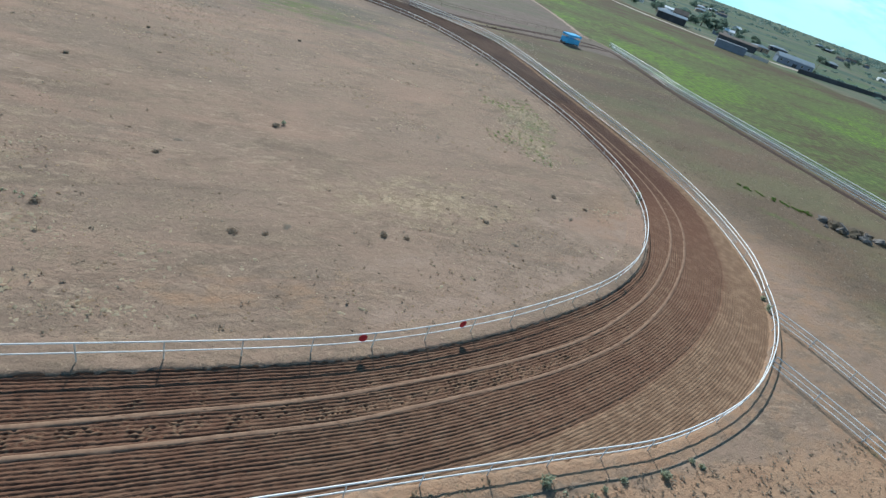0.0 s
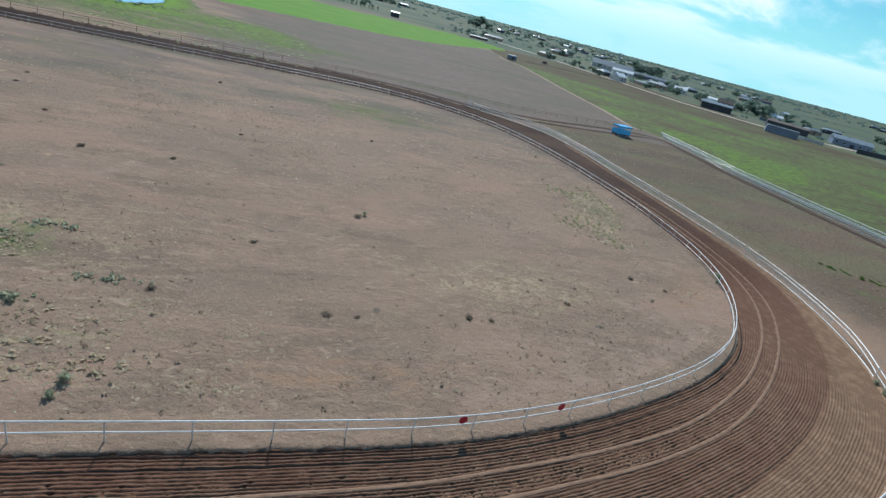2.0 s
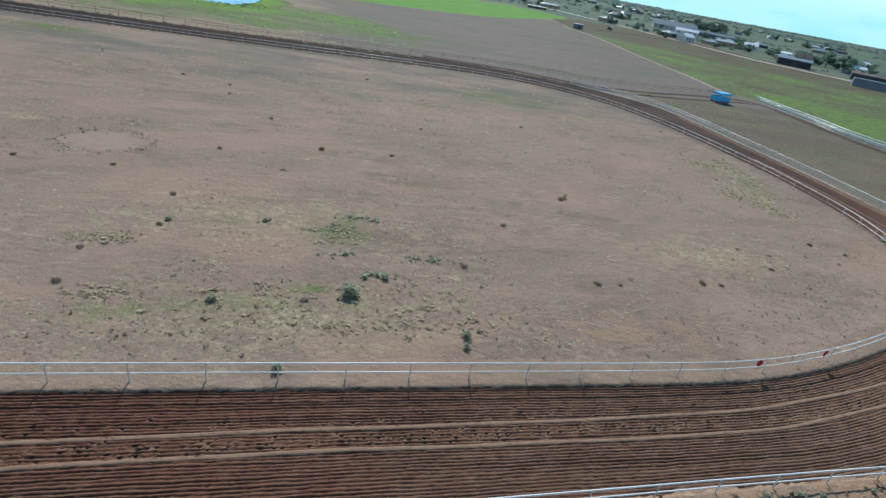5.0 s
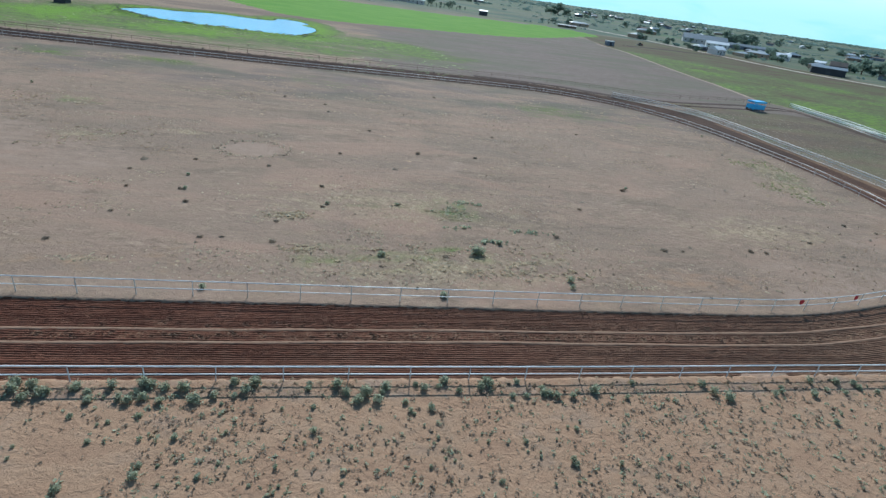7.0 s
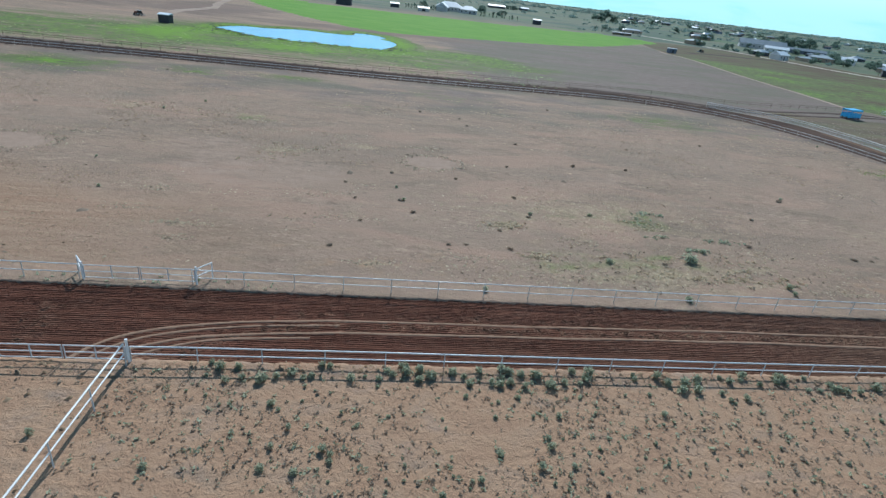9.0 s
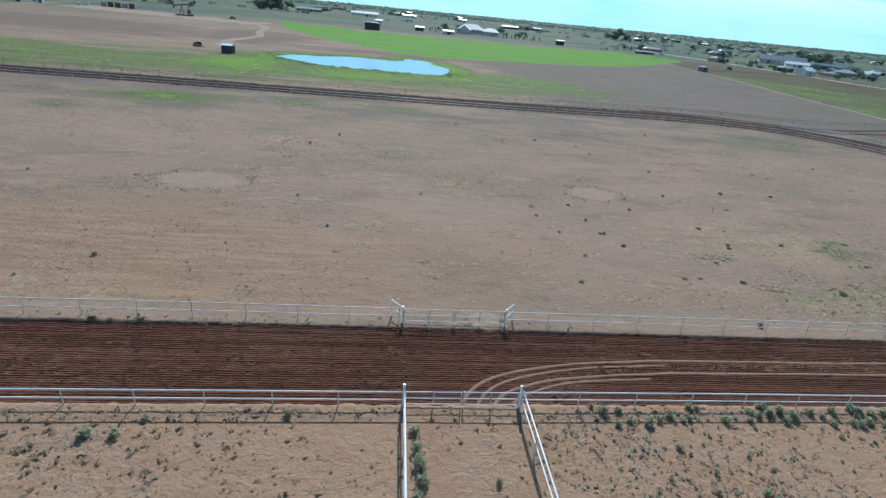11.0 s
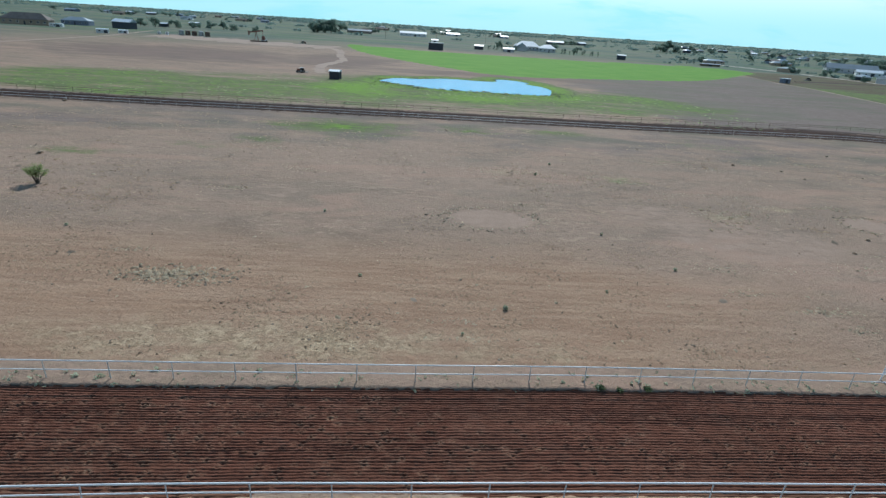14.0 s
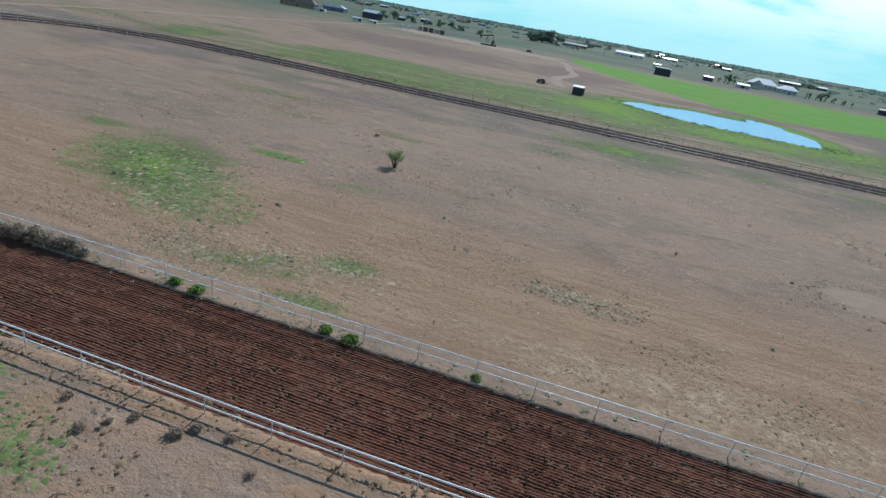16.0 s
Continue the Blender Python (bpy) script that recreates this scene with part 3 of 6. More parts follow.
def build_ground():
    xs, ys = axis(-340, 160, 1.3, 4600), axis(-45, 305, 1.3, 4600)
    px, py = np.meshgrid(xs, ys)
    nx, ny = len(xs), len(ys)
    n1, n2 = blur_noise(px, py, 0.045, 3), blur_noise(px, py, 0.35, 4)
    z = 0.035 * n2 * (np.hypot(px + 60, py - 60) < 420)
    near = (px > -345) & (px < 95) & (py > -10) & (py < 185)
    bed = inside(px, py, OUT_LINE[::3] * 1.0) & ~inside(px, py, IN_LINE[::3])
    # the bed under the harrowed soil lies lower, but for the strip along the inner rail
    edge = np.full(px.shape, 99.0)
    sub = np.where(near)
    q = np.full(len(sub[0]), 1e9)
    for line in (IN_LINE[::2], OUT_LINE[::2]):
        for x, y in line:
            q = np.minimum(q, (px[sub] - x) ** 2 + (py[sub] - y) ** 2)
    edge[sub] = np.sqrt(q)
    z = np.where(bed & (edge > 0.5), -0.45, np.where(edge < 4, np.minimum(z, 0) * 0.4, z))
    pond = outline_distance(px, py, POND)
    z = z + lie(px, py)
    bank_ = np.clip(pond / 22, 0, 1)
    z = np.where(pond < 0, POND_LEVEL - 0.7, np.where(pond < 22, (POND_LEVEL + 0.04) * (1 - bank_) + z * bank_, z))
    # covers
    w = n1 * 0.16
    green = np.zeros(px.shape)
    for x, y, rx, ry, turn, k in ((-185.5, 43, 15, 7.5, -32, 0.86), (-179, 44, 3, 2, 0, 0.85), (-161.5, 28.5, 8, 4, 12, 0.66), (-155.8, 32.6, 3, 1.6, 0, 0.7), (-155.2, 25, 3.5, 1.4, 0, 0.7), (-158, 22.8, 3, 0.9, 0, 0.7), (-179, 57.5, 5, 1.6, 0, 0.66), (-165.5, 53, 7, 3, 0, 0.46), (-170, 44, 7, 3, 0, 0.46), (-205, 52, 9, 3, 0, 0.6),
                                  (-131.5, 123.8, 17, 11, 0, 0.82), (-100.72, 127.6, 9, 6, 0, 0.72), (-77.07, 132.7, 10, 5, 0, 0.74), (-145, 102.38, 6, 5, 0, 0.6), (-171.9, 85.28, 7, 3, 0, 0.62), (-39.74, 124.4, 16, 6, 0, 0.5), (-21, 44.4, 3.6, 2.8, 0, 0.72), (-31.7, 45.2, 4.8, 0.8, 0, 0.8), (-19.3, 47.8, 3, 0.8, 0, 0.62), (-23, 34.2, 4, 1.4, 0, 0.55), (-28, 32, 15, 3.6, 0, 0.36), (-174, 34, 7, 3, -30, 0.7),
                                  (-76.44, 83.14, 6, 4, 0, 0.55), (-208.7, 99.3, 18, 6, 0, 0.5), (-168.5, 7.5, 6.5, 4.5, -20, 0.75), (-176.7, 3.41, 12, 7, 0, 0.66), (48.91, 73.22, 4, 13, 5, 0.44), (22.84, 116.6, 24, 12, 0, 0.52),
                                  (73.95, 105.34, 3, 30, 0, 0.45), (85.86, 51.67, 7, 2, -40, 0.62), (-192.2, 83.58, 12, 5, 0, 0.5), (-60.34, 103.55, 12, 4, 0, 0.45), (-157, 95.47, 9, 4, 0, 0.45)):
        green = np.maximum(green, k * blob(px, py, x, y, rx, ry, turn) ** 1.3 * 1.2)
    meadow = np.clip(np.maximum(blob(px, py, -104.44, 211.4, 58, 26), np.maximum(blob(px, py, -190.8, 200.7, 140, 46) * 0.9, blob(px, py, -34, 222, 46, 38) * 0.95)) + w * 0.9 + 0.05 * blur_noise(px, py, 0.12, 61), 0, 1)
    meadow = np.where(py > 158, meadow, 0)
    green = np.maximum(green, np.clip((meadow - 0.2) * 1.9, 0, 0.78) + 0.5 * w * (meadow > 0.3))
    green = np.maximum(green, np.where((pond < 14) & (pond > 0), 1.15 - 0.03 * pond, 0))
    green = np.maximum(green, np.clip(1.6 * blob(px, py, -99.31, 226.1, 72, 46), 0, 1.15) * (py > 160) * (0.85 + 1.2 * w))
    field_west = np.interp(py, (-60, 130, 183, 196, 214, 243, 272, 300, 340, 380, 412, 470), (136.5, 136.5, 142, 138, 143, 150, 154, 157, 162, 165, 162, 172))
    east = (px > field_west + 1.5) & (py > -200) & (py < 520) & (px < 388 + (400 - py) * 0.35)
    brown = np.clip((py - 354 + (px - 228) * 0.75 + 80 * w) / 50 + 0.4, 0, 1)
    green = np.where(east, np.clip(0.70 + 1.4 * w + 0.2 * blur_noise(px, py, 0.05, 62) - 0.66 * brown, 0.0, 0.84), green)
    crop = np.where(outline_distance(px, py, CROP_EDGE) < 0, 1.0, 0.0)
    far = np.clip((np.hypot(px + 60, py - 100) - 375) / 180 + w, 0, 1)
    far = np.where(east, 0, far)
    sand = np.zeros(px.shape)
    field0 = inside(px, py, IN_LINE[::3])
    sand = np.where(py < 13.5, 0.62 - 0.14 * np.clip((-82 - px) / 60, 0, 1) + 0.25 * w, sand)
    sand = np.where((py > 13) & (py < 25), 0.34, sand)
    sand = np.where((px > 40) & (py < 90) & ~field0, np.maximum(sand, 0.42 * np.clip((88 - py) / 45, 0, 1)), sand)
    sand = np.maximum(sand, np.where((py > 24) & (py < 60), np.maximum(0.5 * blob(px, py, 4, 29.5, 15, 4.5), np.maximum(0.42 * blob(px, py, -55, 30, 24, 5), 0.44 * blob(px, py, -140, 34, 30, 9))), 0))
    rust = np.clip(np.maximum(blob(px, py, -257, 350.2, 95, 62), np.maximum(blob(px, py, -162.2, 368, 42, 60), blob(px, py, -60.85, 326.6, 90, 16))) * 1.2 - 0.2, 0, 0.95) * (py > 235)
    rust = np.where(east, 0.45 + 0.5 * brown, rust)
    stub = np.where((px < field_west) & (py > 160) & (py < 450), np.clip((px + 60) / 60, 0, 1) * 0.85, 0.0)
    # greyer, more trodden soil across the middle and the north of the infield
    stub = np.maximum(stub, np.where((py > 30) & (py < 160), np.clip((py - 67) / 47, 0, 1) * 0.5 + 0.30 * blob(px, py, -75.23, 62.24, 30, 14), 0))
    stub = np.maximum(stub, np.where((px > 62) & (px < 136) & (py < 162), 0.52 * np.clip((py - 55) / 50, 0, 1), 0))
    between = np.where((px > 62) & (px < 138) & (py < 160) & ~inside(px, py, OUT_LINE[::3]), 0.66 * np.clip((px - 66) / 14, 0, 1), 0.0)
    golden = np.where((py > 24) & (py < 70), np.clip((62 - py) / 22, 0, 1) * np.clip((-38 - px) / 60, 0, 1), 0) * 0.9
    golden = np.maximum(golden, 0.75 * blob(px, py, 48.44, 45.88, 9, 5, 40))
    pale = np.zeros(px.shape)
    for x, y, rx, ry, k in ((-103.55, 59.37, 6.0, 4.0, 0.72), (-46.72, 63.92, 4.3, 3.4, 0.75), (-79.26, 64.26, 8, 5, 0.5), (-70.17, 55.07, 13, 8, 0.5), (-19.86, 62.67, 9, 4, 0.45), (-108.61, 76.37, 16, 5, 0.4), (-140.6, 67.24, 14, 5, 0.4), (31.67, 61.24, 14, 4, 0.4), (22.97, 33.31, 15, 3, 0.45), (39.87, 41.64, 8, 4, 0.45)):
        q = np.hypot((px - x) / rx, (py - y) / ry)
        pale = np.maximum(pale, k * np.clip((1.15 - q) * 3.0, 0, 1))
    field = inside(px, py, IN_LINE[::3])
    strip = np.where(field & (px > 2) & (py < 80), np.clip((8.5 - edge) / 6, 0, 1) * np.clip((px - 2) / 10, 0, 1) * np.clip((52 - py) / 8, 0, 1), 0)
    pale = np.maximum(pale, 0.62 * strip)
    straw = 0.66 * np.maximum(blob(px, py, -26, 30.5, 17, 5), 0.9 * blob(px, py, -28.06, 46.15, 20, 9)) * (py > 24.6)
    straw = np.maximum(straw, 0.7 * np.maximum(blob(px, py, 20.97, 44.5, 12, 5), blob(px, py, -124.6, 27.92, 26, 4)))
    for x, y, rx, ry in ((-40, 40.6, 2.4, 1.1), (-68.8, 64.8, 5, 1.8), (-57.3, 70, 4, 1.8), (-98.5, 85.8, 5, 2), (-77, 85.3, 5, 2), (-57.5, 40, 3, 1), (-37, 32.2, 2.2, 0.9), (-135.5, 39, 4.2, 1.8), (-54.8, 29.4, 2.6, 0.8)):
        straw = np.maximum(straw, 0.85 * blob(px, py, x, y, rx, ry) ** 1.5)
    straw = np.maximum(straw, 0.8 * np.maximum(blob(px, py, 50, 77, 4, 5), blob(px, py, 45, 66, 3.5, 6)))
    straw = np.maximum(straw, np.where(py < 13.5, 0.34 * np.clip((-90 - px) / 40, 0, 1), 0))
    me = bpy.data.meshes.new("ground")
    v = np.column_stack([px.ravel(), py.ravel(), z.ravel()])
    i = np.arange(nx * ny).reshape(ny, nx)
    f = np.column_stack([i[:-1, :-1].ravel(), i[:-1, 1:].ravel(), i[1:, 1:].ravel(), i[1:, :-1].ravel()])
    grid_mesh(me, v, f)
    for name, chans in (("cover", (green, crop, far)), ("soil", (sand, rust, stub)), ("tone", (golden, pale, straw))):
        at = me.color_attributes.new(name, "FLOAT_COLOR", "POINT")
        data = np.ones((nx * ny, 4), np.float32)
        data[:, 3] = np.where(east, 1.0, between).ravel()
        for k, c in enumerate(chans):
            data[:, k] = c.ravel()
        at.data.foreach_set("color", data.ravel())
    me.materials.append(GROUND)
    return tagged(new("ground", me), "dry tan soil and grass plain with greener fields beyond", "ground", kind="structure")


def grid_mesh(me, v, f, smooth=True):
    me.vertices.add(len(v))
    me.vertices.foreach_set("co", np.asarray(v, np.float32).ravel())
    me.loops.add(len(f) * 4)
    me.loops.foreach_set("vertex_index", np.asarray(f, np.int32).ravel())
    me.polygons.add(len(f))
    me.polygons.foreach_set("loop_start", np.arange(0, len(f) * 4, 4, dtype=np.int32))
    me.polygons.foreach_set("loop_total", np.full(len(f), 4, dtype=np.int32))
    me.update(calc_edges=True)
    if smooth:
        me.polygons.foreach_set("use_smooth", np.ones(len(f), bool))


build_ground()


def verge(name, line, side, profile, label):
    """The rough strip of ground under a rail: profile holds offsets towards the dirt and heights."""
    w = np.roll(line, -1, axis=0) - np.roll(line, 1, axis=0)
    w /= np.linalg.norm(w, axis=1)[:, None]
    n = np.column_stack([w[:, 1], -w[:, 0]]) * side
    rng = np.random.default_rng(17)
    m, k = len(line), len(profile)
    v = np.zeros((m, k, 3))
    for i, (o, h) in enumerate(profile):
        jag = rng.normal(size=m) * (0.06 if i >= k - 2 else 0.03)
        v[:, i, :2] = line + n * (o + jag)[:, None]
        v[:, i, 2] = h + (rng.normal(size=m) * 0.015 if 0 < i < k - 1 else 0)
    v[:, :, 2] += lie(v[:, :, 0], v[:, :, 1])
    i = np.arange(m * k).reshape(m, k)
    j = np.roll(i, -1, axis=0)
    f = np.column_stack([i[:, :-1].ravel(), j[:, :-1].ravel(), j[:, 1:].ravel(), i[:, 1:].ravel()])
    me = bpy.data.meshes.new(name)
    grid_mesh(me, v.reshape(-1, 3), f if side < 0 else f[:, ::-1])
    at = me.color_attributes.new("cover", "FLOAT_COLOR", "POINT")
    at.data.foreach_set("color", np.zeros(m * k * 4, np.float32))
    at = me.color_attributes.new("soil", "FLOAT_COLOR", "POINT")
    at.data.foreach_set("color", np.column_stack([np.where(v[:, :, 1].ravel() < 90, 0.30 if side > 0 else 0.55, 0.1), np.zeros(m * k), np.where(v[:, :, 1].ravel() < 90, 0.0, 0.5), np.ones(m * k)]).astype(np.float32).ravel())
    me.materials.append(GROUND)
    return tagged(new(name, me), label, "verge", kind="structure")


FINE = spline([(*a, *b) for a, b in LOOP], 0.5, True)
verge("verge", FINE[:, :2], 1, [(-2.6, -0.12), (-1.9, 0.02), (-1.2, 0.02), (-0.5, 0.03), (0.0, 0.04), (0.5, 0.06), (0.7, 0.03), (0.84, -0.2)], "bare sandy strip under the inner rail")
verge("verge", FINE[:, 2:], -1, [(-1.9, -0.12), (-1.2, 0.02), (-0.5, 0.03), (-0.1, 0.04), (0.15, 0.02), (0.3, -0.16)], "bare sandy strip under the outer rail")

pond = bpy.data.meshes.new("pond")
pond.from_pydata([(x, y, POND_LEVEL) for x, y in POND], [], [tuple(range(len(POND)))])
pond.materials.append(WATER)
tagged(new("water", pond), "shallow pond of water painted pale sky blue in green grass", "pond", kind="structure")


# ---- the harrowed track ----
def offset_pairs(step, lo, hi):
    """Rows across the track between two places along the loop: the inner and the outer edge of the dirt."""
    fine = spline([(*a, *b) for a, b in LOOP], step, True)
    n = len(fine)
    fine = fine[int(lo * n):int(hi * n) + 1]
    a, b = fine[:, :2], fine[:, 2:]
    d = b - a
    d /= np.linalg.norm(d, axis=1)[:, None]
    return a + d * 0.68, b - d * 0.12


LANE_MID = spline([(-60, 18.3), (-56, 18.6), (-25, 19.15), (5, 19.6), (12.1, 20.4), (21.9, 22.2), (28.7, 24.2), (35.7, 27.2), (42, 30.9), (47.7, 35.2), (52.7, 40), (57.1, 45.5), (60.6, 52.5), (62.9, 61), (64.2, 70), (64.8, 80), (64.5, 92)], 0.5)


def furrowed(name, step, lo, hi, cols, prints, label):
    """The dirt as rows of furrows that keep their distance from the inner rail."""
    a, b = offset_pairs(step, lo, hi)
    rows = len(a)
    v = np.linspace(0, 1, cols)
    px = a[:, :1] + (b - a)[:, :1] * v
    py = a[:, 1:] + (b - a)[:, 1:] * v
    d = np.linalg.norm(b - a, axis=1)[:, None] * v[None, :]
    s = (np.arange(rows) * step)[:, None]
    wig = 0.20 * np.sin(s * 0.11 + 0.3 * d) + 0.14 * np.sin(s * 0.37 + 1.1 * d) + 0.09 * np.sin(s * 1.3 + 2.9 * d)
    # grooves at uneven distances, each with its own depth, fading and deepening along the way
    rng = np.random.default_rng(8)
    gap = 0.24 if cols > 200 else 0.5
    groove = np.cumsum(gap * (0.88 + 0.24 * rng.random(120))) - 0.1
    deep = gap * (0.23 + 0.12 * rng.random(120)) * np.where(groove < 1.7, 1.2, 1.0) * (1 if cols > 200 else 1.5)
    dd = d + wig * 0.14
    k = np.clip(np.searchsorted((groove[1:] + groove[:-1]) / 2, dd.ravel()).reshape(dd.shape), 0, 119)
    fade = 0.9 + 0.14 * np.sin(s * (0.05 + 0.13 * rng.random(120))[k] + 40 * rng.random(120)[k])
    q = np.clip(np.abs(dd - groove[k]) / (0.34 * gap), 0, 1)
    z = -0.03 - deep[k] * fade * (1 - q) ** 0.9 + 0.012 * blur_noise(px, py, 2.2, 13) * (cols > 200)
    crest = 0.09 * (rng.random(120) - 0.4)[k]
    z += 0.010 * np.sin(s * 2.1 + 4 * d) + 0.010 * rng.normal(size=px.shape) * (cols > 200)
    # drier, sandier soil in a sickle along the outer rail of the bend
    ox, oy = b[:, 0], b[:, 1]
    sickle = np.where((oy < 60) & (ox > 0), np.interp(ox, (8, 14, 20.7, 27, 33, 40, 48, 55, 60, 63.8, 66, 68), (0.2, 0.9, 1.9, 3.5, 4.6, 5.5, 5.7, 5.0, 4.1, 3.3, 2.2, 1.5)), np.where((ox > 0) & (oy < 125), 1.6, 0.0))[:, None]
    from_out = np.linalg.norm(b - a, axis=1)[:, None] * (1 - v[None, :])
    dry = np.clip((sickle - from_out + 0.12 * np.sin(s * 0.8 + d)) / 0.9 + 0.5, 0, 1) * (0.58 + 0.32 * np.clip((sickle - from_out) / np.maximum(sickle * 0.7, 0.5), 0, 1) + 0.16 * np.sin(from_out * 2.3 + 0.15 * s))
    z = z * (1 - 0.35 * np.clip(dry, 0, 1))
    rim = np.exp(-((sickle - from_out) / 0.2) ** 2) * (sickle > 0.5)
    z, dry = z - 0.07 * rim, dry * (1 - 0.8 * rim)
    dry = dry + 0.46 * np.clip((px + 50) / 60, 0, 1) * np.clip((62 - py) / 25, 0.15, 1) + 0.03
    dry = dry + 0.10 * blur_noise(px, py, 0.3, 9) + crest
    if prints:
        # hoof prints: pits with a thrown-up rim, coloured darker inside and paler on the rim
        for k in range(prints):
            i = int(rng.random() * (rows - 1))
            if px[i, 0] < -76:
                at = 0.8 + 8.4 * rng.random() if px[i, 0] < -112 else (5.3, 5.9, 3.6, 7.0)[k % 4] + 0.5 * rng.normal()
                if px[i, 0] > -112 and k % 3:
                    continue
            else:
                q = LANE_MID[np.argmin(np.hypot(LANE_MID[:, 0] - px[i, 0], LANE_MID[:, 1] - py[i, 0] + 4.5))] if py[i, 0] < 30 else LANE_MID[np.argmin(np.hypot(LANE_MID[:, 0] - px[i, 0] - 3.0, LANE_MID[:, 1] - py[i, 0] + 2.5))]
                at = math.hypot(q[0] - px[i, 0], q[1] - py[i, 0]) + 0.34 * rng.normal() + (-1.4 if k % 5 == 0 else 0)
                if k % 2 or px[i, 0] > 25 and k % 3:
                    continue
            j = int(np.argmin(np.abs(d[i] - at)))
            r = 0.075 + 0.045 * rng.random()
            i0, i1, j0, j1 = max(i - 2, 0), min(i + 3, rows), max(j - 14, 1), min(j + 15, cols - 1)
            dx, dy = px[i0:i1, j0:j1] - px[i, j], py[i0:i1, j0:j1] - py[i, j]
            q = np.sqrt((dx / 1.25) ** 2 + dy ** 2) / r
            z[i0:i1, j0:j1] += np.where(q < 1, -0.085 * (1 - q * q), 0.025 * np.exp(-((q - 1.35) / 0.35) ** 2))
            dry[i0:i1, j0:j1] += 0.38 * np.exp(-((q - 1.35) / 0.4) ** 2) - 0.3 * (q < 0.9)
    z[:, 0], z[:, -1] = -0.02, -0.02
    z = z + lie(px, py)
    me = bpy.data.meshes.new(name)
    i = np.arange(rows * cols).reshape(rows, cols)
    f = np.column_stack([i[:-1, :-1].ravel(), i[1:, :-1].ravel(), i[1:, 1:].ravel(), i[:-1, 1:].ravel()])
    grid_mesh(me, np.column_stack([px.ravel(), py.ravel(), z.ravel()]), f[:, ::-1], True)
    at = me.attributes.new("dryness", "FLOAT", "POINT")
    at.data.foreach_set("value", np.clip(dry, 0, 1).astype(np.float32).ravel())
    # grows towards the back straight: its furrows' shade is put into the soil colour
    at = me.attributes.new("shade_tone", "FLOAT", "POINT")
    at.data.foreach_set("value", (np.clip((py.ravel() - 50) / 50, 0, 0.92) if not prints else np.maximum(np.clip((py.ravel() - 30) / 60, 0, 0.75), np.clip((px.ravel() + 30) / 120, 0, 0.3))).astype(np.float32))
    me.materials.append(TRACK)
    return tagged(new(name, me), label, "race track", kind="structure")


loop_len = len(IN_LINE)
k_bend = int(np.argmin(np.hypot(IN_LINE[:, 0] - 54, IN_LINE[:, 1] - 90)))
CUT = k_bend / loop_len
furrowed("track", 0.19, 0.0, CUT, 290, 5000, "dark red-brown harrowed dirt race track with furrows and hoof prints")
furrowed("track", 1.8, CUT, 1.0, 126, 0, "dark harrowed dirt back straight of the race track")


def ribbon(name, path, width, z, mat, label, category, lift=0.0, kind="structure", shade_tone=0.0):
    p = np.asarray(path, float)
    w = np.gradient(p, axis=0)
    w /= np.linalg.norm(w, axis=1)[:, None] + 1e-9
    n = np.column_stack([-w[:, 1], w[:, 0]])
    rng = np.random.default_rng(5)
    cols = 6
    pts = []
    jag = 0.12 * width * rng.normal(size=(len(p), 2))
    for i in range(len(p)):
        for k in range(cols):
            u = k / (cols - 1) * 2 - 1
            e = jag[i, 0] if k == 0 else jag[i, 1] if k == cols - 1 else 0
            x, y = p[i] + n[i] * (u * width / 2 + e)
            pts.append((x, y, z + lie(x, y) + lift * (1 - u * u) - (0.12 if k in (0, cols - 1) and lift else 0) + (0.008 * rng.normal() if lift else 0)))
    i = np.arange(len(p) * cols).reshape(len(p), cols)
    f = np.column_stack([i[:-1, :-1].ravel(), i[:-1, 1:].ravel(), i[1:, 1:].ravel(), i[1:, :-1].ravel()])
    me = bpy.data.meshes.new(name)
    grid_mesh(me, np.array(pts), f[:, ::-1])
    if shade_tone:
        at = me.attributes.new("shade_tone", "FLOAT", "POINT")
        at.data.foreach_set("value", np.full(len(pts), shade_tone, np.float32))
    me.materials.append(mat)
    return tagged(new(name, me), label, category, kind=kind)


LANE_IN = spline([(-60.04, 19.03), (-56, 19.4), (-40, 19.65), (-25, 19.9), (-10, 20.15), (5, 20.55), (12.6, 21.4), (22.7, 23.3), (30, 25.6), (36.4, 28.6), (42.6, 32.3), (48.4, 36.9), (53.1, 41.7), (56.6, 46.5), (59.8, 53), (62, 61), (63.3, 70), (63.9, 80), (63.6, 90)], 0.4)
LANE_OUT = spline([(-59.04, 17.5), (-55, 17.8), (-40, 18.15), (-25, 18.4), (-10, 18.5), (4.4, 18.75), (11.6, 19.4), (21.1, 21.1), (27.5, 22.8), (35, 25.8), (41.4, 29.5), (47, 33.5), (52.3, 38.3), (57.6, 44.6), (61.4, 52), (63.7, 61), (65, 70), (65.6, 80), (65.3, 90)], 0.4)
for path, gate in ((LANE_IN, [(-73.81, 13.6), (-72.82, 15.29), (-71.15, 16.69), (-68.28, 17.81), (-64.31, 18.64)]), (LANE_OUT, [(-71.53, 13.63), (-70.74, 14.82), (-69.16, 15.72), (-66.58, 16.64), (-62.02, 17.3)])):
    path = np.vstack([spline([*gate, tuple(path[0])], 0.4)[:-1], path])
    path = path + np.column_stack([0 * path[:, 0], 0.06 * np.sin(np.arange(len(path)) * 0.064) + 0.03 * np.sin(np.arange(len(path)) * 0.21)])
    ribbon("tyre_track", path, 0.42, -0.03, LANE, "pale packed tyre track along the harrowed dirt", "tyre track", 0.022)
